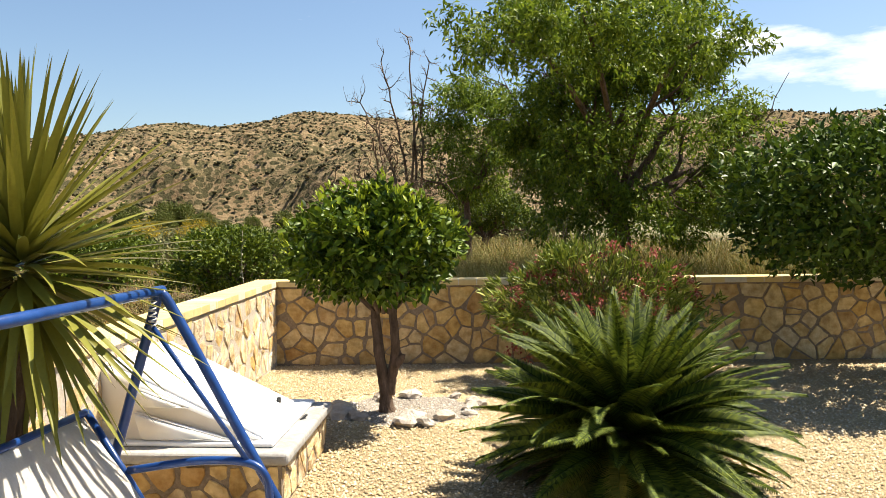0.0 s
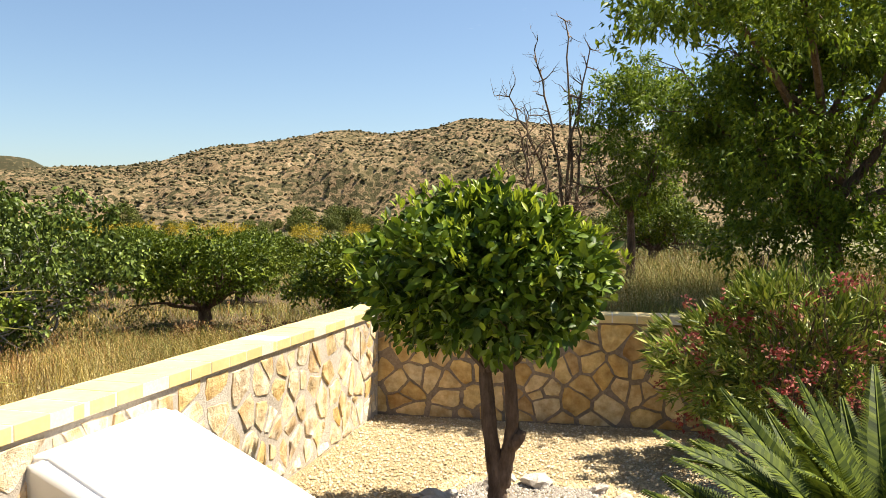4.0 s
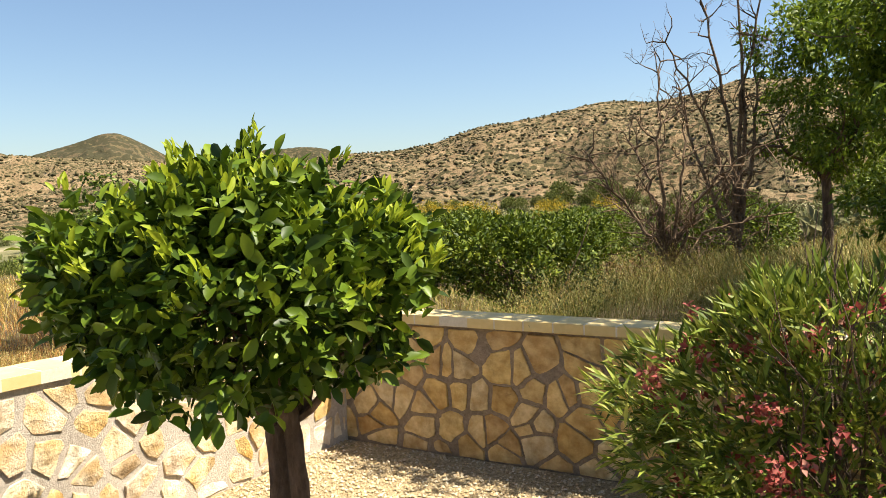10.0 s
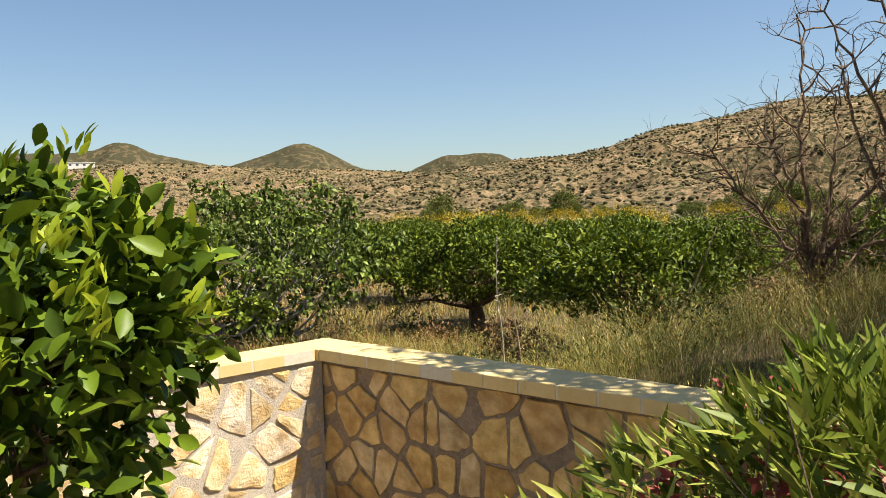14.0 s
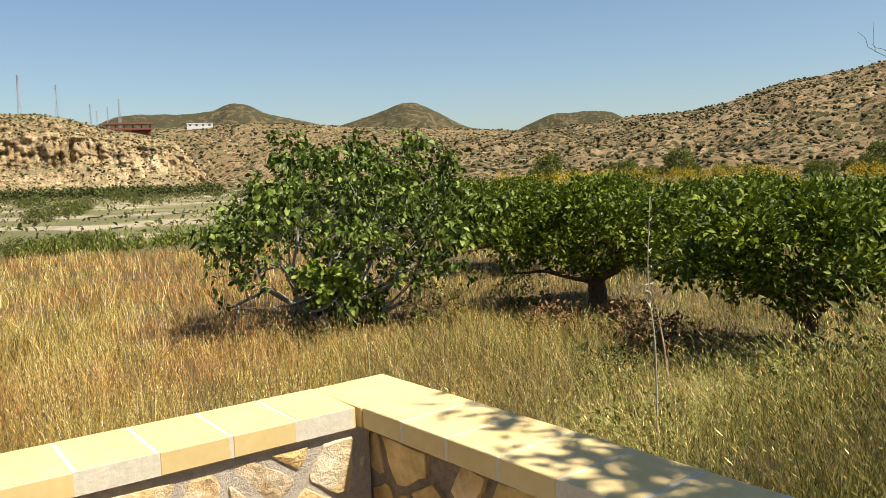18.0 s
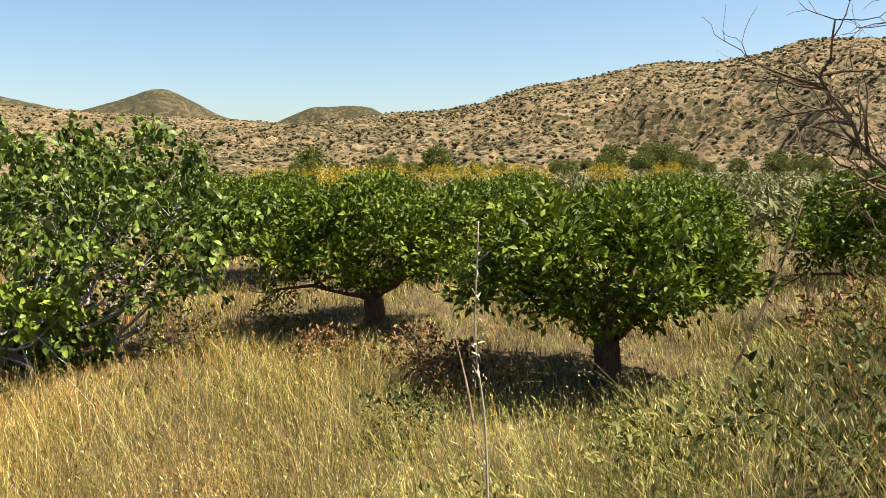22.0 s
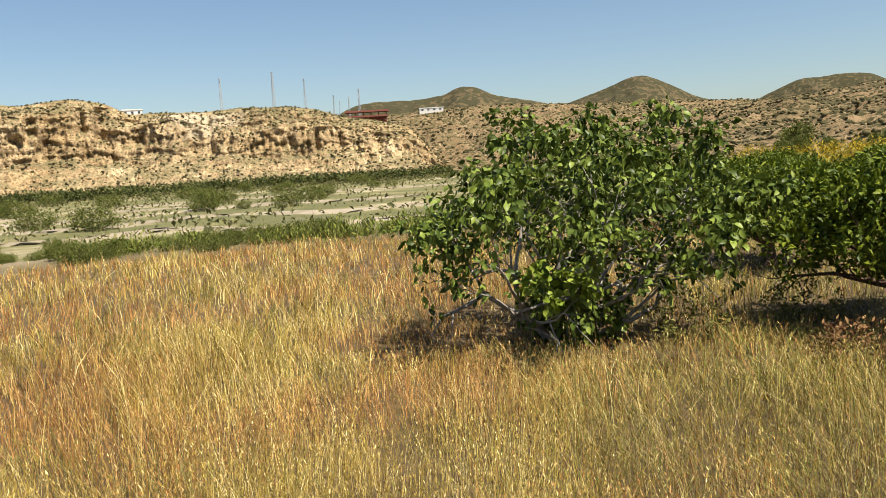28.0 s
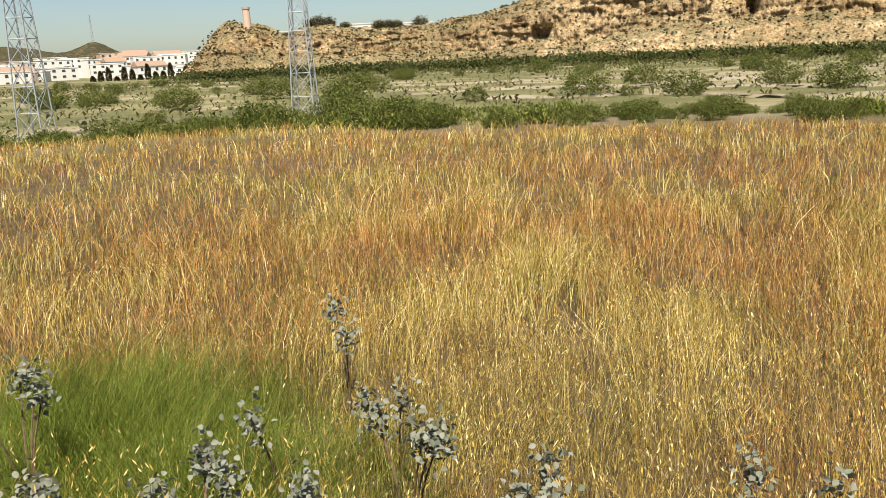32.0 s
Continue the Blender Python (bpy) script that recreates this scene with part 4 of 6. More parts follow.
def swing():
    """A blue tubular garden swing seat: A-shaped end frames, a top beam, a hanging seat with side arms and canvas."""
    root = thing("garden_swing", pose(0.69, -5.53, 0, 0, 0, 82), "blue tubular steel garden swing seat with cream canvas", "swing seat")
    L, top = 1.75, 1.36
    r = 0.0215
    part("top_beam", tube([(0.02, 0, top), (-L - 0.02, 0, top)], r, 12), M_BLUE, root, smooth=True)
    for x in (0, -L):
        for foot in (-0.74, 0.45):
            part("leg", tube(smooth_path([(x, 0, top), (x + 0.01, foot * 0.1, top - 0.12), (x + 0.03, foot * 0.55, top * 0.45), (x + 0.05, foot, 0.0)], 5), r, 12), M_BLUE, root, smooth=True)
    for x in (-0.07, -L + 0.07):
        hook = tube([Vector((x + 0.016 * math.sin(k * 0.9), 0.016 * math.cos(k * 0.9), top - 0.03 - k * 0.0032)) for k in range(34)], 0.0035, 6)
        part("spring", hook, M_STEEL, root, "coiled steel hanging spring", True)
        part("hanger", tube([(x, 0, top - 0.14), (x, -0.4, 0.665)], 0.011, 8), M_BLUE, root, smooth=True)
        part("arm", tube(smooth_path([(x, 0.12, 0.62), (x, -0.2, 0.67), (x, -0.42, 0.66), (x, -0.48, 0.56), (x, -0.42, 0.44), (x, 0.02, 0.4)], 6), 0.017, 10), M_BLUE, root, smooth=True)
        part("back_post", tube([(x, -0.02, 0.36), (x, 0.3, 0.86)], 0.016, 10), M_BLUE, root, smooth=True)
    part("seat_rail", tube([(-0.07, -0.42, 0.42), (-L + 0.07, -0.42, 0.42)], 0.016, 10), M_BLUE, root, smooth=True)
    part("back_rail", tube([(-0.07, 0.3, 0.86), (-L + 0.07, 0.3, 0.86)], 0.016, 10), M_BLUE, root, smooth=True)
    bm = bmesh.new()
    rows = []
    for i in range(13):
        u = i / 12
        y, z = (-0.42 + 0.42 * u / 0.5, 0.43 - 0.06 * math.sin(math.pi * u / 0.5)) if u < 0.5 else (0.0 + 0.3 * (u - 0.5) / 0.5, 0.43 + 0.43 * (u - 0.5) / 0.5)
        rows.append([bm.verts.new((-0.1 - (L - 0.2) * j / 10, y, z + 0.01 * math.sin(j * 1.7 + i))) for j in range(11)])
    for a, b in zip(rows, rows[1:]):
        for j in range(10):
            bm.faces.new((a[j], a[j + 1], b[j + 1], b[j]))
    bmesh.ops.solidify(bm, geom=bm.faces[:], thickness=0.02)
    part("canvas_seat", bm, M_CANVAS, root, "cream canvas sling", True)


swing()


def plinth_and_hatch():
    """A low stone plinth beside the wall with a sloping white moulded hatch cover on it."""
    root = thing("stone_plinth", pose(-0.2, -4.3, 0, 0, 0, -4), "low rubble stone plinth with a concrete top", "plinth")
    part("core", box((1.16, 1.22, 0.26), (0.58, 0.61, 0.13)), M_MORTAR, root)
    part("slab", box((1.24, 1.3, 0.07), (0.59, 0.61, 0.295), 0.025, 3), M_CONCRETE, root, "grey concrete slab")
    hatch = thing("hatch_cover", pose(-0.19, -4.2, 0.332, 0, 0, -4), "white moulded plastic hatch cover with sloping lid", "hatch cover")
    bm = bmesh.new()
    prof = [(0.0, 0.0), (0.0, 0.46), (0.12, 0.49), (1.02, 0.05), (1.04, 0.0)]
    rows = [[bm.verts.new((x, y, z)) for x, z in prof] for y in (0.04, 0.9)]
    for k in range(len(prof)):
        j = (k + 1) % len(prof)
        bm.faces.new((rows[0][k], rows[0][j], rows[1][j], rows[1][k]))
    bm.faces.new(rows[0][::-1])
    bm.faces.new(rows[1])
    bmesh.ops.bevel(bm, geom=bm.edges[:], offset=0.03, segments=3, affect="EDGES")
    lid = part("lid", bm, M_WHITE, hatch, smooth=True)
    part("flange", box((1.1, 1.12, 0.025), (0.54, 0.54, 0.0125), 0.01, 2), M_WHITE, hatch)
    for z0, h in ((0.03, 0.17), (0.22, 0.13)):
        bm = bmesh.new()
        a = [bm.verts.new(p) for p in ((0.25, 0.0, z0 + h), (0.3, 0.0, z0), (0.9 - z0 * 1.4, 0.0, z0))]
        b = [bm.verts.new(p) for p in ((0.25, 0.055, z0 + h), (0.3, 0.055, z0), (0.9 - z0 * 1.4, 0.055, z0))]
        bm.faces.new(a)
        bm.faces.new(b[::-1])
        for k in range(3):
            bm.faces.new((a[k], b[k], b[(k + 1) % 3], a[(k + 1) % 3]))
        bmesh.ops.bevel(bm, geom=bm.edges[:], offset=0.012, segments=3, affect="EDGES")
        part("side_rib", bm, M_WHITE, hatch, smooth=True)
    part("latch", box((0.025, 0.03, 0.05), (0.93, 0.72, 0.1), 0.005), M_DARK, lid, "small black latch")
    part("handle", tube(smooth_path([(1.1, 0.62, 0.0), (1.13, 0.66, 0.02), (1.1, 0.7, 0.0)]), 0.008, 6), M_DARK, hatch, "small black pull")
    return root


plinth = plinth_and_hatch()

rng_r = np.random.default_rng(16)
for i in range(17):
    a = i / 17 * 6.28 + rng_r.normal() * 0.14
    size = rng_r.uniform(0.06, 0.13)
    d = rng_r.uniform(0.5, 0.7)
    ob = part("garden_rock", rock_mesh(rng_r, size, 0.5, 2), M_ROCK)
    ob.matrix_world = pose(1.62 + d * math.cos(a), -2.1 + d * 0.8 * math.sin(a), size * 0.3, rng_r.normal() * 8, rng_r.normal() * 8, rng_r.uniform(0, 360))
    tagged(ob, "weathered pale grey rock edging the tree bed", "rock", "rocks round the lemon tree")


def pebbles():
    """Loose gravel over the garden floor, denser where the path runs."""
    rng = np.random.default_rng(17)
    n = 105000
    x, y = rng.uniform(0.05, 7.0, n), rng.uniform(-7.3, -0.02, n)
    k = n // 14
    x[:k], y[:k] = rng.uniform(1.0, 2.2, k), rng.uniform(-2.65, -1.55, k)
    keep = ~((x < 0.99) & (y > -4.3) & (y < -3.06)) & (x > 0.055 * y + 0.08)
    x, y = x[keep], y[keep]
    n = len(x)
    s = rng.uniform(0.005, 0.0135, n)
    octa = np.array([(1, 0, 0), (0, 1, 0), (-1, 0, 0), (0, -1, 0), (0.3, 0.25, 0.75), (-0.3, -0.2, 0.7)], float)
    faces = np.array([(0, 1, 4), (1, 2, 5), (2, 3, 5), (3, 0, 4), (4, 1, 5), (3, 4, 5)])
    bed = ((x - 1.6) / 0.6) ** 2 + ((y + 2.1) / 0.5) ** 2 < 1 + 0.15 * np.sin(9 * np.arctan2(y + 2.1, x - 1.6))
    V = octa[None] * s[:, None, None] * rng.uniform(0.6, 1.25, (n, 6, 1))
    a = rng.uniform(0, 6.28, n)
    c, q = np.cos(a)[:, None], np.sin(a)[:, None]
    tilt = rng.normal(size=(n, 1)) * 0.5
    V = np.stack([V[..., 0] * c - V[..., 1] * q, V[..., 0] * q + V[..., 1] * c, V[..., 2] + tilt * V[..., 0] * 0.5], -1)
    V += np.stack([x, y, 0.002 + s * 0.35], -1)[:, None]
    for name, label, pick, material in (("gravel", "loose yellow and cream gravel pebbles", ~bed, M_PEBBLE), ("bed_gravel", "grey gravel in the bed round the lemon tree", bed, M_GREY_PEBBLE)):
        W = V[pick]
        F = faces[None] + 6 * np.arange(len(W))[:, None, None]
        tagged(part_of(name, np_mesh(name, W.reshape(-1, 3), F.reshape(-1, 3)), material), label, "gravel", kind="stuff")



pebbles()

# trees beyond the wall
def orange_tree(seed, rx, rz):
    rng = np.random.default_rng(seed)
    root = thing("orange_tree", pose(0, 0, 0), "low spreading orange tree with dense green crown in dry grass", "tree", "orange grove")
    bm, tips = tube(smooth_path([(0, 0, -0.1), (0.03, 0.02, 0.2), (0.0, 0.0, 0.5)]), [0.17 - 0.004 * i for i in range(13)], 10), []
    for v in bm.verts:
        v.co += Vector(rng.normal(size=3)) * 0.008
    trunk = part("trunk", bm, M_BARK, root, smooth=True)
    for k in range(8):
        a, bm = k * 0.79, bmesh.new()
        limbs(rng, (0, 0, 0.42), (math.cos(a), math.sin(a), 0.75), 0.75, 0.065, 2, bm, tips, 0.2)
        part("limb", bm, M_BARK, trunk)
    lobes = [((0, 0, 1.14), (rx * 0.8, rx * 0.8, rz * 0.86), 640)]
    for k in range(34):
        a, e = k * 2.4 + rng.normal() * 0.2, math.sqrt((k + 0.5) / 34)
        q = rng.uniform(0.26, 0.42)
        lobes.append(((rx * 0.9 * e * math.cos(a), rx * 0.9 * e * math.sin(a), 1.06 + rz * (0.86 * math.sqrt(max(0.0, 1 - e * e)) + rng.uniform(-0.25, 0.2) - 0.15 * (e > 0.85))), (q, q, q * 0.8), 26))
    pts = [clumps_in(rng, c, q, n, 0.5, 0.8, 0.2) for c, q, n in lobes]
    pl, out = np.concatenate([p[0] for p in pts]), np.concatenate([p[1] for p in pts])
    part_of("crown", leaves_round("crown", rng, pl, out, 9, 0.05, 0.105, 0.05, 0.4, 0.8, 0.75), M_ORANGE, root)
    return root


kinds = [orange_tree(21, 1.56, 0.74), orange_tree(22, 1.56, 0.74), orange_tree(23, 1.66, 0.76)]
grove = [(-2.2, 7.5, 0, 0, 1.0), (-6.0, 8.45, 1, 40, 1.0), (-10.9, 11.2, 2, 80, 0.95), (0.3, 11.4, 1, 10, 0.95), (-3.6, 13.2, 2, 150, 0.95), (-7.6, 13.6, 0, 200, 0.95), (-11.8, 15.6, 1, 20, 0.95),
         (-0.2, 16.4, 0, 90, 0.95), (-4.6, 17.8, 1, 250, 0.95), (-9.0, 18.4, 2, 300, 0.95), (-14.2, 19.5, 0, 10, 1.0), (-17.0, 15.2, 2, 33, 1.0), (-19.5, 20.5, 1, 70, 0.95), (3.6, 17.6, 2, 130, 1.0), (-6.2, 23.0, 0, 60, 0.95), (-12.0, 24.0, 1, 99, 0.95), (-1.0, 22.5, 2, 12, 0.95), (-23.5, 24.5, 2, 12, 0.95)]
used = set()
for x, y, k, turn, s in grove:
    m = pose(x, y, float(land(x, y)), 0, 0, turn)
    if k in used:
        ob = copy_thing(kinds[k], m)
    else:
        ob = kinds[k]
        ob.matrix_world = m
        used.add(k)
    ob.scale = (s, s, s)


def fig_tree():
    rng = np.random.default_rng(31)
    root = thing("fig_tree", pose(-8.0, 4.85, -0.6), "open-crowned fig tree with broad leaves and pale bare twigs", "tree")
    tips = []
    for k in range(15):
        a, bm = k * 2.4, bmesh.new()
        lean = (0.3, 0.65, 1.0, 1.35)[k % 4]
        limbs(rng, (0.12 * math.cos(a), 0.12 * math.sin(a), -0.05), (math.cos(a) * lean + 0.1, math.sin(a) * lean + 0.16, 1.0), 1.15, 0.05, 3, bm, tips, 0.16, (2, 3), 0.68, 0.5, 0.03, 7)
        part("limb", bm, M_FIG_BARK, root)
    tp = np.array([tuple(t) for t, _ in tips])
    way = np.array([tuple(d) for _, d in tips])
    ok = (tp[:, 2] > 0.55) & (tp[:, 2] < 2.75) & (np.hypot(tp[:, 0] - 0.12, tp[:, 1] - 0.22) < 2.4)
    tp, way = tp[ok], way[ok]
    pts = []
    for k in range(50):
        a, e = k * 2.4 + rng.normal() * 0.25, math.sqrt((k + 0.5) / 50)
        z = 0.7 + 1.95 * math.sqrt(max(0.03, 1 - e * e * 0.82)) * rng.uniform(0.5, 1.15)
        q = rng.uniform(0.17, 0.4)
        pts.append(clumps_in(rng, (0.14 + 2.25 * e * math.cos(a), 0.45 + 2.25 * e * math.sin(a), z), (q, q, q * 0.8), int(6 + 36 * q), 0.3, 0.9, 0.3))
    pts += [clumps_in(rng, c, q, n, 0.3, 0.9, 0.3) for c, q, n in (((0.0, 0.15, 1.3), (1.0, 1.0, 0.7), 24), ((0.1, 0.0, 0.45), (0.7, 0.6, 0.5), 170))]
    pl = np.concatenate([p[0] for p in pts] + [tp])
    out = np.concatenate([p[1] for p in pts] + [way])
    part_of("crown", leaves_round("crown", rng, pl, out, 8, 0.055, 0.096, 0.06, -0.5, 0.6, 0.65, 0.22, 0.45, True), M_FIG, root)
    shoot, way = clumps_in(rng, (0.62, -0.42, 0.82), (0.42, 0.42, 0.2), 34, 0.4, 0.9, 0.2)
    part_of("young_growth", leaves_round("young_growth", rng, shoot, way, 7, 0.05, 0.12, 0.085, 0.0, 0.6, 0.6, 0.2, 0.4, True), M_FIG_YOUNG, root, "bright green young fig leaves")["kind"] = "stuff"


fig_tree()


def almond_tree(x, y, label, trunk_line, thick, crowns, overhang, boughs, reach, per, seed):
    rng = np.random.default_rng(seed)
    root = thing("almond_tree", pose(x, y, float(land(x, y))), label, "tree", "almond trees")
    line = smooth_path(trunk_line)
    bm, tips = tube(line, [thick * (1 - 0.4 * i / len(line)) for i in range(len(line))], 10), []
    trunk = part("trunk", bm, M_BARK, root, smooth=True)
    top = trunk_line[-1]
    for k in range(boughs):
        a, bm = k * 2.4, bmesh.new()
        limbs(rng, (top[0], top[1], top[2] * 0.8), (math.cos(a), math.sin(a), 0.9), reach, thick * 0.4, 3, bm, tips, 0.18, (2, 3), 0.7, 0.5, 0.08)
        part("limb", bm, M_BARK, trunk)
    for end in overhang:
        part("limb", tube(smooth_path([(0, 0, 1.3), (end[0] * 0.3, end[1] * 0.35, 2.4), (end[0] * 0.7, end[1] * 0.75, 3.2), end], 4), [0.07 - 0.0045 * i for i in range(13)], 6), M_BARK, trunk)
    pts = [clumps_in(rng, c, r, n, 0.35, 0.9, 0.3) for c, r, n in crowns]
    pl, out = np.concatenate([p[0] for p in pts]), np.concatenate([p[1] for p in pts])
    part_of("crown", leaves_round("crown", rng, pl, out, per, 0.06, 0.105, 0.034, -0.35, 0.4, 0.8, 0.15, 0.15), M_ALMOND, root)


def lobed(rng, centre, radii, lobes, size, count, low=-0.8):
    """Lobes of foliage spread over a large crown, with gaps between them."""
    out = []
    for k in range(lobes):
        d = unit(rng.normal(size=3))
        d[2] = max(low, d[2])
        s = rng.uniform(0.65, 1.25) * size
        out.append((tuple(np.array(centre) + d * np.array(radii) * rng.uniform(0.6, 0.95)), (s, s, s * rng.uniform(0.6, 0.9)), int(count * s / size)))
    return out


rng_a = np.random.default_rng(34)
big = lobed(rng_a, (0.15, 0.2, 2.2), (2.15, 2.1, 1.9), 38, 0.6, 52) + lobed(rng_a, (-1.2, 0.2, 3.8), (1.5, 1.5, 1.2), 11, 0.5, 32) + lobed(rng_a, (0.3, 0.2, 4.2), (1.5, 1.5, 1.4), 17, 0.58, 48) + lobed(rng_a, (1.7, 0, 1.9), (0.9, 1.3, 1.1), 8, 0.6, 55)
big += [((-1.4, -2.5, 3.3), (1.0, 0.5, 0.45), 50), ((-0.1, 0.2, 2.3), (1.7, 1.6, 1.5), 130), ((-0.6, -2.3, 3.5), (0.9, 0.8, 0.8), 60), ((-2.2, -3.3, 3.3), (0.8, 0.5, 0.45), 95), ((-1.3, -3.3, 3.6), (1.0, 0.55, 0.5), 130), ((0.2, -3.2, 3.3), (0.8, 0.55, 0.5), 110)]
almond_tree(4.9, 4.4, "tall spreading almond tree with bright green drooping leaves", [(0, 0, -0.2), (0.05, 0.0, 0.7), (-0.05, 0.05, 1.5)], 0.22, big,
            [(-2.1, -3.3, 3.3), (-1.2, -3.3, 3.6), (0.3, -3.2, 3.3)], 9, 1.5, 23, 32)
almond_tree(2.55, 8.1, "slender young almond tree behind bare dead branches", [(0, 0, -0.2), (0.03, 0.02, 0.8), (-0.02, 0.0, 1.7)], 0.09,
            lobed(rng_a, (0.1, 0, 2.7), (0.9, 0.85, 1.75), 24, 0.42, 32) + [((0.1, 0, 2.8), (0.5, 0.45, 1.4), 60)], [], 5, 0.8, 19, 33)


def dead_tree(x, y, label, boughs, thick, seed, twig, twigs):
    """A bare tree: each bough runs from the stem to its end and carries forking twigs all along."""
    rng = np.random.default_rng(seed)
    root = thing("dead_tree", pose(x, y, float(land(x, y))), label, "tree", "dead trees")
    for end in boughs:
        e = Vector(end)
        out = Vector((e.x, e.y, 0))
        mid = Vector((0.12, 0, 0.42)).lerp(e, 0.5) - out * 0.12 + Vector(rng.normal(size=3)) * 0.1
        line = smooth_path([(0.02, 0, -0.12), (0.08, 0, 0.38), tuple(mid), tuple(e)], 7)
        n = len(line)
        line = [p + Vector(rng.normal(size=3)) * 0.02 * min(1, i / 5) for i, p in enumerate(line)]
        bm = tube(line, [thick * (1 - 0.84 * i / n) for i in range(n)], 7)
        bough = part("bough", bm, M_DEADWOOD, root)
        for group in range(2):
            bm, tips = bmesh.new(), []
            for k in range(twigs):
                i = int(rng.integers(7, n))
                d = (line[i] - line[i - 1]).normalized()
                w = d * 0.45 + Vector(rng.normal(size=3)) * 0.75 + out.normalized() * 0.25
                limbs(rng, line[i], w, twig * rng.uniform(0.35, 0.85), thick * 0.2 + 0.0025, 2, bm, tips, 0.26, (2, 3), 0.7, 0.7, 0.05, 5, 3)
            part("twig", bm, M_DEADWOOD, bough)["kind"] = "stuff"


dead_tree(0.9, 5.45, "bare dead tree with crooked grey branches",
          [(-0.85, -0.3, 1.75), (-0.4, -0.05, 2.0), (-0.7, 0.15, 1.25), (0.0, 0.0, 2.9), (0.3, 0.1, 2.3), (1.3, 0.45, 0.95), (1.15, 0.4, 1.8), (0.8, 0.5, 1.3)], 0.038, 41, 0.5, 13)
dead_tree(1.3, 7.9, "tall dead tree with fine dark twigs", [(-0.95, 0.0, 3.5), (-0.5, 0.2, 4.4), (0.05, 0.1, 4.9), (0.5, -0.1, 4.3), (-0.7, -0.2, 2.7), (0.3, 0.3, 3.4)], 0.055, 42, 0.46, 13)


# grass of the field
def patch(x, y, size, seed):
    """Smooth random patches, 0 to 1, about size metres across."""
    rng = np.random.default_rng(seed)
    table = rng.random((64, 64))
    out = 0
    for k, share in ((1.0, 0.55), (2.1, 0.3), (4.3, 0.15)):
        u, v = x / size * k + 200, y / size * k + 200
        i, j = np.floor(u).astype(int), np.floor(v).astype(int)
        a, b = ss(u - i), ss(v - j)
        c = [[table[(i + p) % 64, (j + q) % 64] for q in (0, 1)] for p in (0, 1)]
        out = out + share * ((c[0][0] * (1 - b) + c[0][1] * b) * (1 - a) + (c[1][0] * (1 - b) + c[1][1] * b) * a)
    return out


def field_edge(az):
    """Distance at which the grass ends and the thicket begins."""
    return 26 + 20 * ss((az - 116) / 26)


def anywhere(rng, count):
    """Places in the field, thinning out with the distance from the garden corner."""
    az = rng.uniform(-62, 178, count)
    r = np.where(rng.random(count) < 0.64, rng.uniform(0.35, 11, count), 11 * (field_edge(az) / 11) ** rng.random(count))
    return polar(az, r)


def stalks(name, label, count, material, pick, height, rng, head=(0.017, 0.0031), lean=0.34, places=anywhere):
    """Standing grass: each stalk a bent tapering blade with a slim seed head. pick keeps the share of places where this kind grows."""
    x, y = places(rng, count)
    keep = ((x < -0.26 + 0.055 * np.minimum(y, 0)) | (y > 0.26)) & (pick(x, y) > rng.random(count))
    x, y = x[keep], y[keep]
    r, n = np.hypot(x, y), keep.sum()
    low = 1 - 0.35 * ss((r - 5) / 14)
    for gx, gy, *_ in grove[:7] + [(-8.3, 4.6), (-8.9, 4.3)]:
        low = np.minimum(low, 0.35 + 0.65 * ss((np.hypot(x - gx, y - gy) - 1.2) / 2.2))
    h = height * rng.uniform(0.4, 1.2, n) * (0.2 + 1.5 * patch(x, y, 0.75, 7)) * low
    w = np.maximum(0.0018, 0.0005 * r)
    a, b = rng.uniform(0, 6.28, n), 12.5 * patch(x, y, 1.1, 8) + rng.normal(size=n) * 1.5
    side = np.stack([np.cos(a), np.sin(a), 0 * a], -1) * (w * (0.75 + 0.35 * ss((r - 4) / 6)))[:, None]
    bend = np.stack([np.cos(b) - 0.3, np.sin(b), 0 * b], -1) * (h * (0.5 + np.abs(rng.normal(size=n))) * lean * (0.3 + 1.0 * patch(x, y, 0.6, 9)))[:, None]
    foot = np.stack([x, y, land(x, y) - 0.03], -1)
    up = np.array([0, 0, 1.0])
    mid, tip = foot + up * (h * 0.55)[:, None] + bend * 0.3, foot + up * h[:, None] + bend
    k = np.maximum(1, w / 0.003)[:, None]
    hd = unit(tip - mid) * head[0] * rng.uniform(0.5, 1.6, n)[:, None] * k ** 0.4
    hs = unit(side) * (1.25 - 0.5 * ss((r - 3) / 8))[:, None] * head[1] * k ** 0.8
    low_head = tip - unit(tip - mid) * (h * rng.uniform(0.08, 0.25, n))[:, None] + unit(bend + side) * 0.014 * k
    V = np.stack([foot - side * 0.5, foot + side * 0.5, mid + side * 0.75, mid - side * 0.75, tip, tip - hd * 0.9, tip + hs, tip + hd, tip - hs, low_head - hd * 0.7, low_head + hs, low_head + hd * 0.7, low_head - hs], 1)
    tri = np.array([[0, 1, 2], [0, 2, 3], [3, 2, 4], [5, 6, 7], [5, 7, 8], [9, 10, 11], [9, 11, 12]])
    F = tri[None] + 13 * np.arange(n)[:, None, None]
    ob = part_of(name, np_mesh(name, V.reshape(-1, 3), F.reshape(-1, 3)), material)
    tagged(ob, label, "grass", kind="stuff")


def sunny(x, y):
    """The gold dry part of the field lies away from the bank."""
    az = np.degrees(np.arctan2(-x, y))
    return ss((az - 26) / 46)


def lush(x, y):
    """A patch of fresh green grass outside the west wall."""
    return np.exp(-(((x + 2.45) / 1.1) ** 2 + ((y + 4.0) / 1.65) ** 2) ** 2)


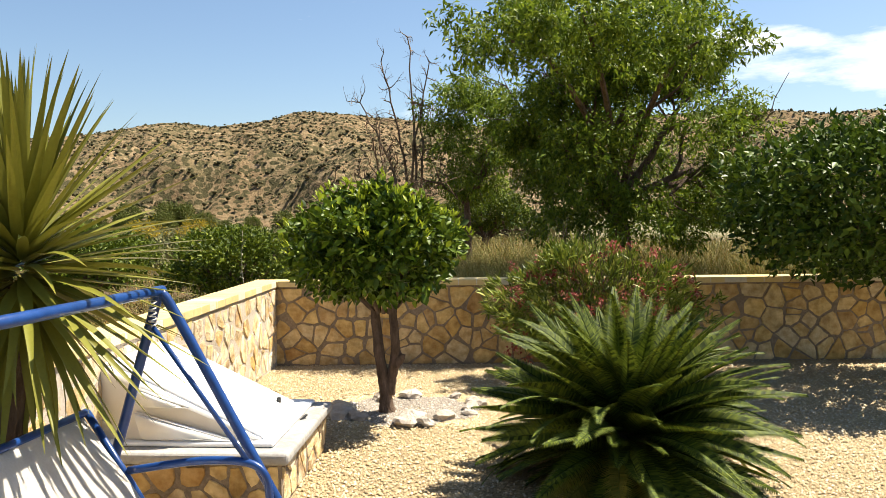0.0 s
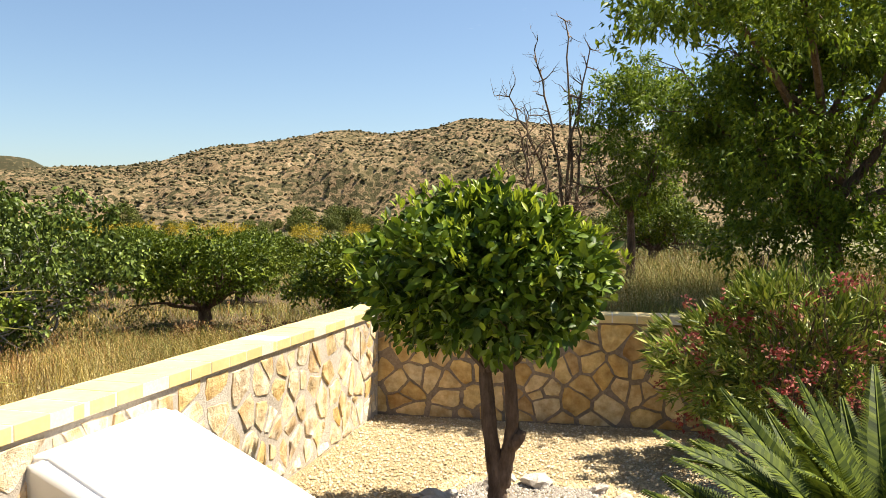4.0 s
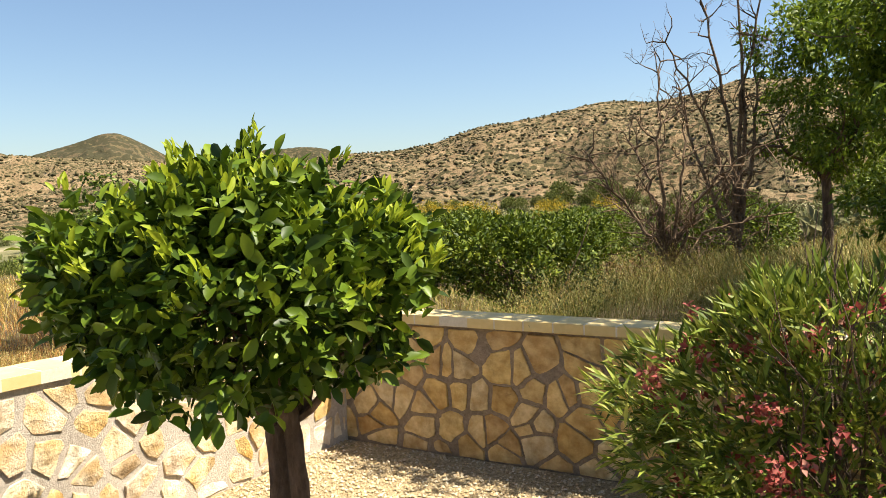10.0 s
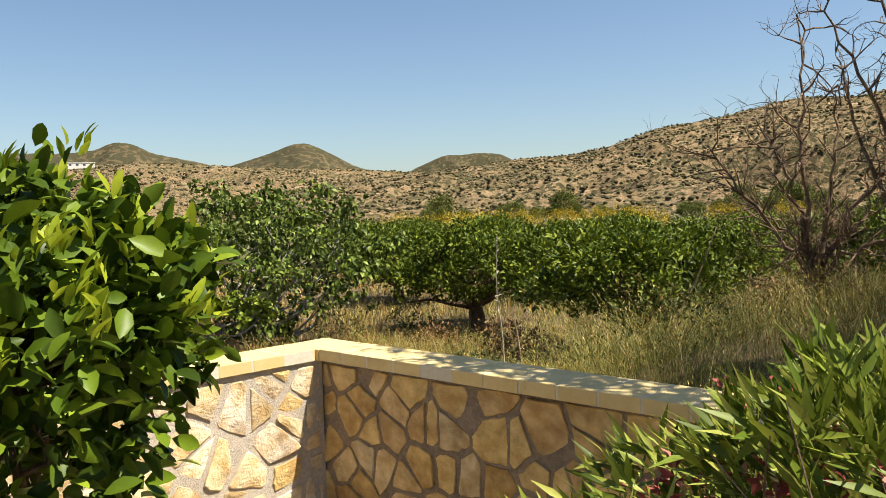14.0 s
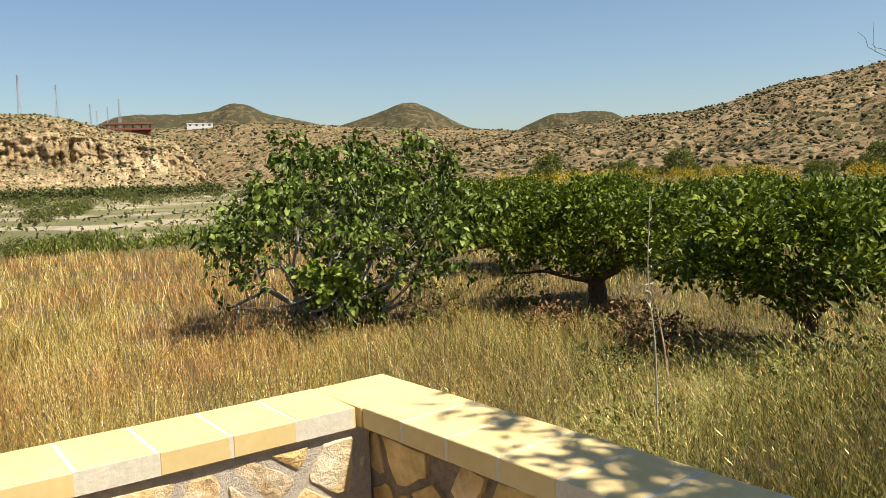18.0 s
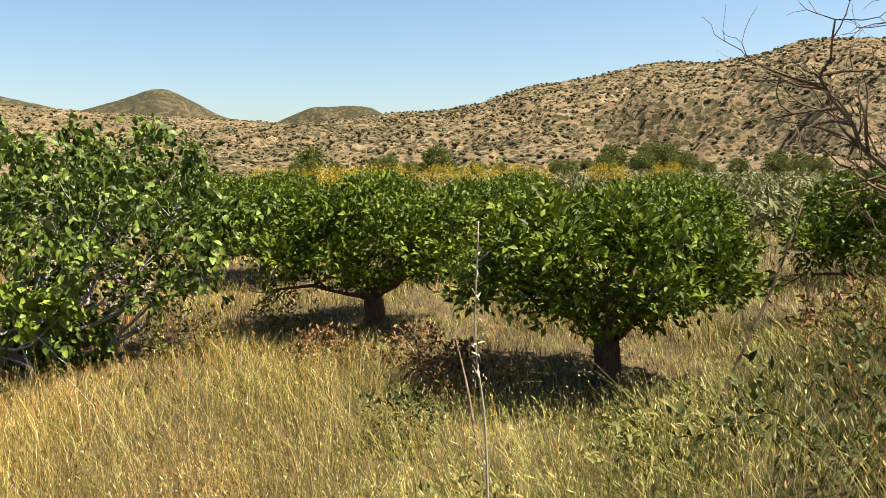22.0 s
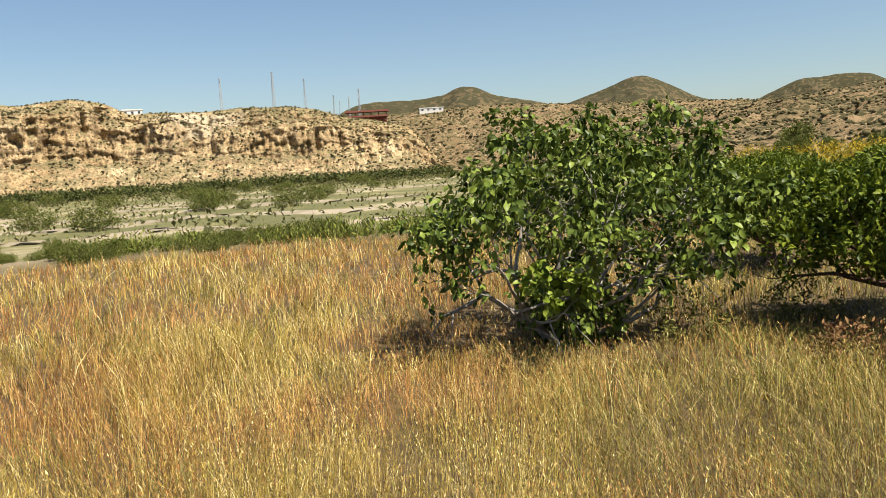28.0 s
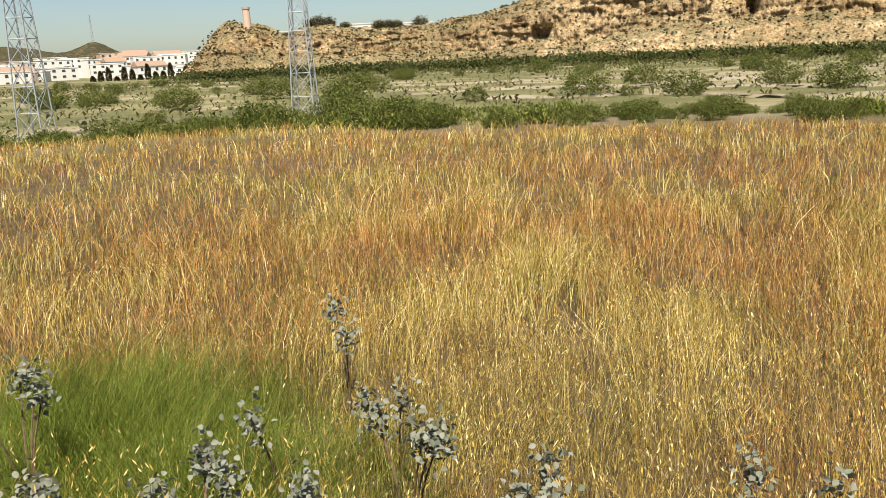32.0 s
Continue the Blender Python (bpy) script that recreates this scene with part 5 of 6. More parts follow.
def red(x, y):
    return np.clip((patch(x, y, 1.5, 11) - 0.545 + 0.13 * ss((np.hypot(x, y) - 3) / 6)) * 9, 0, 1) * sunny(x, y)


rng_g = np.random.default_rng(51)
stalks("dry_grass", "tall golden dry oat grass", 275000, M_DRY, lambda x, y: (0.25 + 0.75 * sunny(x, y)) * (1 - 0.75 * red(x, y)) * (0.3 + 0.7 * ss((patch(x, y, 0.8, 12) - 0.34) * 6)) * (1 - lush(x, y)), 0.52, rng_g)
stalks("red_grass", "patches of reddish brown seeding grass", 150000, M_RED, lambda x, y: (0.9 * red(x, y) + 0.06) * (1 - lush(x, y)), 0.5, rng_g)
stalks("green_grass", "tangled green and straw-coloured wild grass", 170000, M_GREEN, lambda x, y: np.clip((1 - sunny(x, y)) * 0.9 + 0.4 * (patch(x, y, 1.3, 13) > 0.57), 0, 1) * (1 - lush(x, y)), 0.46, rng_g, head=(0.017, 0.0028), lean=0.7)
stalks("tall_grass", "tall fine green wild oat grass outside the wall", 3600, M_GREEN, lambda x, y: 0.15 + 0.85 * ss((x - 0.4) / 1.0), 0.88, rng_g, head=(0.016, 0.0024), lean=0.3,
       places=lambda rng, n: (rng.uniform(0.1, 2.9, n), rng.uniform(0.5, 2.0, n)))
stalks("lush_grass", "patch of fresh green fine grass", 60000, M_LUSH, lambda x, y: lush(x, y) + 0.03, 0.42, rng_g, head=(0.012, 0.0012), lean=0.5,
       places=lambda rng, n: (rng.uniform(-4.0, -1.0, n), rng.uniform(-6.4, -2.0, n)))


def grey_plant(x, y, height, seed, heads):
    """A pale woolly-leaved weed: thin stems with clusters of small round leaves."""
    rng = np.random.default_rng(seed)
    root = thing("woolly_weed", pose(x, y, float(land(x, y))), "grey woolly-leaved wild weed in dry grass", "weed", "woolly weeds")
    for k in range(heads):
        a = rng.uniform(0, 6.28)
        end = Vector((0.16 * math.cos(a), 0.16 * math.sin(a), height * rng.uniform(0.75, 1.0)))
        part("stem", tube(smooth_path([(0, 0, -0.03), (end.x * 0.4, end.y * 0.4, end.z * 0.6), tuple(end)], 4), 0.005, 5), M_DEADWOOD, root)
        n = 60
        at = np.array(tuple(end)) + rng.normal(size=(n, 3)) * np.array([0.035, 0.035, 0.055])
        part_of("leaf_tuft", leaf_mesh("leaf_tuft", at, rng.normal(size=(n, 3)), np.full(n, 0.034), np.full(n, 0.026), rng, fine=True), M_GREY_LEAF, root)["kind"] = "stuff"


for i, (x, y, h, n) in enumerate(((-3.6, -3.1, 0.78, 2), (-2.4, -2.72, 0.76, 1), (-2.35, -1.98, 0.78, 4), (-2.9, -2.35, 0.66, 2), (-1.9, -3.95, 0.8, 4), (-1.75, -2.65, 0.76, 5), (-1.4, -3.15, 0.72, 5), (-1.9, -2.1, 0.6, 3), (-2.2, -1.28, 0.74, 4), (-2.55, -0.42, 0.74, 2), (-1.5, -2.2, 0.6, 3))):
    grey_plant(x, y, h, 200 + i, n)

# a tall dry stalk in the field
stake = thing("dry_stalk", pose(-0.94, 2.9, float(land(-0.94, 2.9))), "tall thin pale dry flower stalk in the grass", "stalk")
TALL = 1.46 - float(land(-0.94, 2.9))
part("stem", tube(smooth_path([(0.03, 0, -0.05), (0.0, 0.02, TALL * 0.45), (-0.04, 0.0, TALL * 0.7), (-0.02, 0.0, TALL)], 5), [0.0075 - 0.00033 * i for i in range(16)], 6), M_STRAW, stake, smooth=True)
rng_s = np.random.default_rng(59)
for k in range(5):
    z = TALL * (0.5 + 0.1 * k)
    part("side_shoot", tube([(-0.02, 0, z), (-0.02 + 0.05 * (-1) ** k, 0.02, z + 0.05)], [0.003, 0.0015], 4), M_STRAW, stake)
at = np.stack([np.full(26, -0.03), np.zeros(26), TALL * rng_s.uniform(0.62, 0.98, 26)], -1)
part_of("dry_leaf", leaf_mesh("dry_leaf", at, rng_s.normal(size=(26, 3)) + np.array([0, 0, 0.4]), np.full(26, 0.045), np.full(26, 0.012), rng_s), M_STRAW, stake)["kind"] = "stuff"
for foot, tip in (((-0.5, 4.85, 0.1), (-0.05, 5.55, 1.42)), ((-1.7, 4.3, -0.3), (-2.5, 5.1, 0.35))):
    twig = thing("fallen_branch", pose(foot[0], foot[1], float(land(foot[0], foot[1]))), "leaning bare dry branch in the grass", "branch")
    e = Vector(tip) - Vector((foot[0], foot[1], float(land(foot[0], foot[1]))))
    part("stem", tube(smooth_path([(0, 0, -0.05), tuple(e * 0.35 - Vector((0, 0, 0.05))), tuple(e * 0.7 + Vector((0.02, 0, -0.04))), tuple(e)], 5), [0.017 - 0.0008 * k for k in range(16)], 6), M_DEADWOOD, twig, smooth=True)


def bush(name, label, m, radii, material, seed, clumps=160, per=8, leaf=(0.09, 0.04), spread=0.1, group="", category="bush"):
    rng = np.random.default_rng(seed)
    root = thing(name, m, label, category, group)
    tips = []
    for k in range(2):
        a, bm = k * 3.1, bmesh.new()
        limbs(rng, (0, 0, -0.1), (math.cos(a) * 0.6, math.sin(a) * 0.6, 1), radii[2] * 0.8, 0.012 * radii[2] + 0.01, 1, bm, tips, 0.2)
        part("stem", bm, M_BARK, root)
    pl, out = clumps_in(rng, (0, 0, radii[2] * 0.85), radii, clumps, 0.5, 0.8, 0.25)
    part_of("crown", leaves_round("crown", rng, pl, out, per, spread, *leaf), material, root)
    return root


def weeds_between_trees():
    """Low clumps in the grass below the orange trees and along the bank."""
    for i, (x, y, size, material, name, label) in enumerate((
            (-6.9, 7.6, (0.5, 0.45, 0.32), M_WEED, "weed_clump", "grey-green wild weed clump below an orange tree"), (-4.1, 7.0, (0.55, 0.5, 0.28), M_RUSTY, "weed_clump", "rusty brown dry weed clump in the grass"),
            (-3.3, 6.4, (0.5, 0.5, 0.24), M_RUSTY, "weed_clump", "rusty brown dry weed clump in the grass"), (-2.9, 4.9, (0.34, 0.3, 0.26), M_CLIFF_FOOT, "bramble", "dark low bramble bush in the grass"),
            (-0.35, 3.9, (0.45, 0.4, 0.3), M_WEED, "weed_clump", "leafy green weed clump in the grass"), (0.5, 3.4, (0.5, 0.45, 0.34), M_CLIFF_FOOT, "bramble", "dark low bramble bush in the grass"),
            (-1.3, 3.2, (0.35, 0.3, 0.28), M_WEED, "weed_clump", "leafy green weed clump in the grass"), (0.1, 6.6, (0.6, 0.4, 0.3), M_RUSTY, "weed_clump", "rusty brown dry weed clump in the grass"),
            (-7.3, 6.2, (0.5, 0.5, 0.3), M_WEED, "weed_clump", "grey-green wild weed clump below an orange tree"), (-5.2, 6.6, (0.45, 0.4, 0.25), M_RUSTY, "weed_clump", "rusty brown dry weed clump in the grass"))):
        bush(name, label, pose(x, y, float(land(x, y)), 0, 0, i * 40), size, material, 300 + i, 62, 9, (0.075, 0.03), 0.05, "weeds under the trees", "weed")


def rows_of_bushes():
    """Scrub along the edge of the field and the river bank."""
    rng = np.random.default_rng(61)
    stock = [bush("river_bush", "dense green bush on the river bank", pose(0, 0, -60), (1.5, 1.4, 0.9), M_BUSH, 62 + k, 300, 9, (0.17, 0.075), 0.16, "river bank bushes") for k in range(4)]
    first = [True] * 4
    for i in range(330):
        az = rng.uniform(54, 158)
        edge = float(field_edge(az))
        r = rng.choice([edge + rng.uniform(2, 9), rng.uniform(edge + 6, 66), rng.uniform(60, 215)], p=[0.5, 0.15, 0.35])
        x, y = (float(v) for v in polar(az, r))
        k = int(rng.integers(4))
        tall = 1 + 0.9 * float(ss((az - 112) / 12))
        s = rng.uniform(0.2, 0.44) * tall if r < 70 else rng.uniform(0.6, 1.6)
        m = pose(x, y, float(land(x, y)) - 0.05, 0, 0, rng.uniform(0, 360))
        ob = stock[k] if first[k] else copy_thing(stock[k], m)
        ob.matrix_world = m
        first[k] = False
        ob.scale = (s, s, s * rng.uniform(0.8, 1.1))
    n = 2600
    az = rng.uniform(54, 158, n)
    r = np.where(rng.random(n) < 0.4, rng.normal(222, 7, n), np.where(rng.random(n) < 0.5, rng.uniform(60, 215, n), rng.normal(185, 18, n)))
    x, y = polar(az, r)
    at = np.stack([x, y, land(x, y) + 0.5], -1)
    far = leaves_round("valley_scrub", rng, at, unit(rng.normal(size=(n, 3)) + np.array([0, 0, 0.5])), 9, np.array([1.3, 1.3, 0.25]), 0.6, 0.3)
    tagged(part_of("valley_scrub", far, M_SCRUB), "dense olive-green scrub along the dry river", "scrub", kind="stuff")
    n = 3800
    x, y = polar(rng.uniform(-14, 56, n), 26 * (120 / 26) ** rng.random(n))
    at = np.stack([x, y, land(x, y) + 0.25], -1)
    slope = leaves_round("field_scrub", rng, at, unit(rng.normal(size=(n, 3)) + np.array([0, 0, 0.5])), 14, np.array([0.7, 0.7, 0.25]), 0.5, 0.2)
    tagged(part_of("field_scrub", slope, M_SCRUB), "low olive and brown scrub on the field behind the orange grove", "scrub", kind="stuff")
    n = 1300
    az = rng.uniform(58, 158, n)
    x, y = polar(az, field_edge(az) + 4 + rng.normal(0, 1.8, n))
    keep = patch(x, y, 4.0, 21) > 0.54
    x, y, n = x[keep], y[keep], int(keep.sum())
    at = np.stack([x, y, land(x, y) + rng.uniform(0.0, 0.45, n)], -1)
    bank = leaves_round("bank_reeds", rng, at, unit(rng.normal(size=(n, 3)) * 0.4 + np.array([0, 0, 1.0])), 16, np.array([0.35, 0.35, 0.2]), 0.2, 0.06, 0.8, 0.5, 0.5)
    tagged(part_of("bank_reeds", bank, M_REED), "band of fresh green reeds and shrubs along the field edge", "reeds", kind="stuff")
    n = 2600
    x, y = polar(rng.uniform(66, 134, n), 229 + rng.normal(0, 3.5, n))
    at = np.stack([x, y, land(x, y) + rng.uniform(0.2, 2.4, n)], -1)
    foot_green = leaves_round("cliff_foot_scrub", rng, at, unit(rng.normal(size=(n, 3)) + np.array([0, 0, 0.5])), 16, np.array([1.3, 1.3, 0.5]), 0.8, 0.45)
    tagged(part_of("cliff_foot_scrub", foot_green, M_CLIFF_FOOT), "dark green thicket along the foot of the cliff", "scrub", kind="stuff")
    broom = bush("broom_bush", "yellow flowering broom bush", pose(0, 0, -60), (1.6, 1.6, 1.1), M_BROOM, 70, 220, 7, (0.2, 0.06), 0.16, "broom bushes")
    for i, (az, r) in enumerate(((39.7, 48), (38.3, 50), (36, 58), (28, 55), (26.5, 56), (45, 60), (21, 60), (33, 70), (42, 52), (30.5, 62), (17, 66))):
        x, y = (float(v) for v in polar(az, r))
        m = pose(x, y, float(land(x, y)), 0, 0, i * 50)
        ob = copy_thing(broom, m) if i else broom
        ob.matrix_world = m

    foot = bush("hillside_tree", "grey-green tree at the foot of the hill", pose(0, 0, -60), (3.0, 3.0, 3.2), M_BUSH, 75, 300, 12, (0.5, 0.25), 0.4, "hill foot trees", "tree")
    for i in range(64):
        az, r = rng.uniform(-6, 64), rng.uniform(105, 160)
        if i < 5:
            az, r = (17.6, 18.6, 21.2, 33.5, 42.5)[i], 150
        x, y = (float(v) for v in polar(az, r))
        m = pose(x, y, float(land(x, y)), 0, 0, i * 77)
        ob = copy_thing(foot, m) if i else foot
        ob.matrix_world = m
        s = 0.85 if i < 5 else rng.uniform(0.22, 0.55)
        ob.scale = (s, s, s)


weeds_between_trees()
rows_of_bushes()

# far things
def shrubs_on(name, label, V, count, size, seed, material):
    """Shrubs scattered over a hill's slope, joined."""
    rng = np.random.default_rng(seed)
    G = V[3:-9]
    u, v = np.gradient(G[..., :2], axis=0), np.gradient(G[..., :2], axis=1)
    area = np.abs(u[..., 0] * v[..., 1] - u[..., 1] * v[..., 0]).ravel() + 1e-6
    P = G.reshape(-1, 3)
    P = P[rng.choice(len(P), count, p=area / area.sum())] + rng.normal(size=(count, 3)) * np.array([1.0, 1.0, 0.1])
    bm = bmesh.new()
    bmesh.ops.create_icosphere(bm, subdivisions=1, radius=1)
    base = np.array([tuple(v.co) for v in bm.verts])
    faces = np.array([[v.index for v in f.verts] for f in bm.faces])
    bm.free()
    s = rng.uniform(0.35, 1.0, count) ** 1.5 * size
    W = base[None] * rng.uniform(0.6, 1.35, (count, len(base), 1)) * s[:, None, None] * np.array([1, 1, 0.75]) + P[:, None]
    F = faces[None] + len(base) * np.arange(count)[:, None, None]
    tagged(part_of(name, np_mesh(name, W.reshape(-1, 3), F.reshape(-1, 3)), material), label, "shrubs", kind="stuff")


shrubs_on("hill_shrubs", "low dark shrubs dotting the hillside", HILL, 32000, 0.7, 81, M_SHRUB)
shrubs_on("ridge_shrubs", "low dark shrubs dotting the ridge", RIDGE, 10000, 1.25, 82, M_SHRUB)
shrubs_on("cliff_shrubs", "sparse shrubs on the cliff ledges", CLIFF, 17000, 0.5, 83, M_SHRUB)


def lattice_tower(height, base, name, label, group, arms=3, thick=0.04):
    root = thing(name, pose(0, 0, 0), label, "pylon", group)
    half = base / 2
    top = base * 0.16

    def corner(k, z):
        s = half + (top - half) * z / height
        return Vector((s * (1, 1, -1, -1)[k], s * (1, -1, -1, 1)[k], z))

    for k in range(4):
        part("leg", tube([corner(k, -0.5), corner(k, height)], thick, 4), M_GALV, root)
    levels, z, h = [0.0], 0.0, base * 1.1
    while z < height - 0.3:
        z = min(height, z + max(h * (1 - 0.75 * z / height), height * 0.03))
        levels.append(z)
    bm = bmesh.new()
    for a, b in zip(levels, levels[1:]):
        for k in range(4):
            j = (k + 1) % 4
            tube([corner(k, a), corner(j, b)], thick * 0.55, 3, bm)
            tube([corner(j, a), corner(k, b)], thick * 0.55, 3, bm)
            tube([corner(k, b), corner(j, b)], thick * 0.5, 3, bm)
    part("bracing", bm, M_GALV, root)
    for i in range(arms):
        z = height * (0.98 - 0.085 * i)
        part("cross_arm", tube([(-base * 0.75, 0, z), (0, 0, z + 0.12 * base), (base * 0.75, 0, z)], thick * 0.9, 4), M_GALV, root)
    return root


pyl = lattice_tower(17.0, 1.7, "pylon", "tall grey lattice steel pylon", "valley pylons", 3, 0.05)
spots = []
for i, (az, r) in enumerate(((142.9, 60), (125.75, 62))):
    x, y = (float(v) for v in polar(az, r))
    m = pose(x + 0.4, y - 0.35, float(land(x, y)), 0, 0, 20)
    ob = copy_thing(pyl, m) if i else pyl
    ob.matrix_world = m
    spots.append((x, y, float(land(x, y)) + 16.5))
wires = thing("power_line", pose(0, 0, 0), "thin power cables strung between the pylons", "power line")
(ax, ay, azz), (bx, by, bz) = spots
for off in (-1.2, 0.0, 1.2):
    for (p, q) in (((ax, ay, azz), (bx, by, bz)), ((ax, ay, azz), (ax - 30, ay - 90, azz)), ((bx, by, bz), (bx - 60, by + 130, bz + 30))):
        pts = [Vector(p).lerp(Vector(q), t / 12) + Vector((off, 0, -6.0 * (t / 12) * (1 - t / 12))) for t in range(13)]
        part("cable", tube(pts, 0.024, 3), M_GALV, wires)
mast = lattice_tower(14.0, 2.0, "power_mast", "far grey lattice power mast on the ridge", "ridge masts", 2, 0.09)
for i, (az, r, s, z) in enumerate(((81.4, 352, 1.17, 25.4), (77.87, 388, 1.18, 31.6), (75.73, 400, 1.0, 31.6), (73.77, 520, 0.9, 35.2), (73.38, 540, 0.8, 34.2), (72.72, 540, 1.0, 34.0), (72.0, 560, 1.3, 36.5), (107.47, 330, 0.48, 26.6), (110.88, 330, 0.26, 21.2), (138.9, 1400, 3.0, 44.0))):
    x, y = (float(v) for v in polar(az, r))
    m = pose(x, y, z, 0, 0, i * 17)
    ob = copy_thing(mast, m) if i else mast
    ob.matrix_world = m
    ob.scale = (s * 0.55, s * 0.55, s)


def house(name, label, m, size, plaster, windows=3, roof="flat", storeys=1, deep=14):
    w, d, h = size
    root = thing(name, m, label, "house")
    part("wall", box((w, d, h + deep), (0, 0, (h - deep) / 2)), plaster, root)
    if roof == "flat":
        part("roof", box((w + 0.4, d + 0.4, 0.4), (0, 0, h + 0.2)), plaster, root)
    else:
        bm = bmesh.new()
        a = [bm.verts.new(p) for p in ((-w / 2 - 0.4, -d / 2 - 0.4, h), (w / 2 + 0.4, -d / 2 - 0.4, h), (w / 2 + 0.4, d / 2 + 0.4, h), (-w / 2 - 0.4, d / 2 + 0.4, h))]
        b = [bm.verts.new(p) for p in ((-w / 2, 0, h + d * 0.28), (w / 2, 0, h + d * 0.28))]
        for f in ((a[0], a[1], b[1], b[0]), (a[2], a[3], b[0], b[1]), (a[1], a[2], b[1]), (a[3], a[0], b[0]), a[::-1]):
            bm.faces.new(f)
        part("roof", bm, M_ROOF, root)
    for s in range(storeys):
        for k in range(windows):
            x = (k + 0.5) / windows * w - w / 2
            part("window", box((w / windows * 0.35, 0.1, h / storeys * 0.42), (x, -d / 2 - 0.03, h / storeys * (s + 0.55))), M_GLASS_FAR, root)
    return root


def facing(az, r, z, extra=0):
    x, y = (float(v) for v in polar(az, r))
    return pose(x, y, z, 0, 0, az + extra)


house("villa", "long white villa on the ridge", facing(66.95, 548, 35.3), (16, 9, 2.2), M_PLASTER, 4, deep=3)
house("farmhouse", "small pale farmhouse on the hill slope", facing(52.85, 600, 29.6), (11, 8, 2.8), M_PINK_PLASTER, 3)
house("cliff_house", "small white house with trees on the cliff top", facing(87.15, 322, 25.6), (7, 5, 1.8), M_PLASTER, 3)
hall = thing("steel_frame_hall", facing(71.5, 430, 25.4), "unfinished red steel frame building on the ridge", "building")
for k in range(6):
    part("post", box((0.6, 0.6, 8.5), (k * 4 - 10, 0, 0.2)), M_RUST, hall)
part("floor_deck", box((21, 7, 0.8), (0, 0, 2.2)), M_RUST, hall)
part("roof_deck", box((23, 8, 0.9), (0, 0, 4.8)), M_RUST, hall)
part("back_wall", box((20, 0.4, 4), (0, 3.2, 0.5)), M_RUST, hall)
tower = thing("watch_tower", facing(129.25, 290, 15.2), "round pink masonry watch tower on the rock", "tower")
part("shaft", tube([(0, 0, -2), (0, 0, 1.5), (0, 0, 4.6)], [1.35, 1.25, 1.15], 16), M_PINK_PLASTER, tower)
part("parapet", tube([(0, 0, 4.4), (0, 0, 5.1)], [1.35, 1.35], 16), M_PINK_PLASTER, tower)

rng_t = np.random.default_rng(91)
for i in range(64):
    az = rng_t.uniform(132.8, 151)
    r = rng_t.uniform(420, 640)
    w = rng_t.uniform(10, 20)
    h = rng_t.choice([3.5, 6.0, 7.0])
    z = -4.5 + max(0, r - 440) * float(np.interp(az, [132, 145], [0.075, 0.035]))
    ob = house("town_house", "white and pink plastered town house with tiled roof", facing(az, r, z, rng_t.uniform(-25, 25)), (w, 9, h), M_PLASTER if rng_t.random() < 0.85 else M_PINK_PLASTER, 4, rng_t.choice(["flat", "flat", "flat", "flat", "flat", "tiled"]), 1 if h < 4 else 2)
    tagged(ob, group="town houses")
for az, r, w, z in ((120.9, 305, 18, 10.7), (118.2, 318, 16, 10.9), (126.6, 302, 10, 8.9)):
    house("hill_house", "long low white house on the plateau", facing(az, r, z), (w, 7, 3.0), M_PLASTER, 4)


def cypress(rng):
    root = thing("cypress", pose(0, 0, 0), "slim dark cypress in a row", "tree", "cypress row")
    part("trunk", tube([(0, 0, -0.5), (0, 0, 1.0)], 0.15, 6), M_BARK, root)
    u = rng.random(500)
    a = rng.uniform(0, 6.28, 500)
    rad = 0.75 * np.sin(np.pi * np.clip(u * 0.9 + 0.12, 0, 1)) ** 0.7
    at = np.stack([np.cos(a) * rad, np.sin(a) * rad, 0.4 + 6.6 * u], -1)
    way = np.stack([np.cos(a) * 0.4, np.sin(a) * 0.4, 1 + 0 * a], -1)
    part_of("crown", leaf_mesh("crown", at, way, np.full(500, 0.8), np.full(500, 0.35), rng), M_SHRUB, root)
    return root


cyp = cypress(rng_t)
for i in range(17):
    az = 131.6 + i * 0.48
    m = facing(az, 330 + 2 * i, -4.2)
    ob = copy_thing(cyp, m) if i else cyp
    ob.matrix_world = m
    s = 0.75 + 0.3 * math.sin(i * 2.3)
    ob.scale = (1.2, 1.2, s)


for k, (az, z, wide, tall) in enumerate(((125.08, 13.7, 2.2, 1.5), (124.49, 13.8, 2.6, 1.9), (123.84, 13.6, 2.4, 1.7), (122.72, 12.8, 1.6, 1.0), (120.43, 12.6, 2.2, 1.2), (119.82, 12.7, 2.6, 1.2), (119.17, 12.5, 2.2, 1.1), (117.57, 12.3, 3.0, 1.9))):
    x, y = (float(v) for v in polar(az, 300))
    bush("pine_tree", "dark rounded pine tree on the plateau", pose(x, y, z - 0.6, 0, 0, 50 * k), (wide, wide * 0.8, tall), M_SHRUB, 400 + k, 150, 8, (0.5, 0.3), 0.5, "plateau pines", "tree")


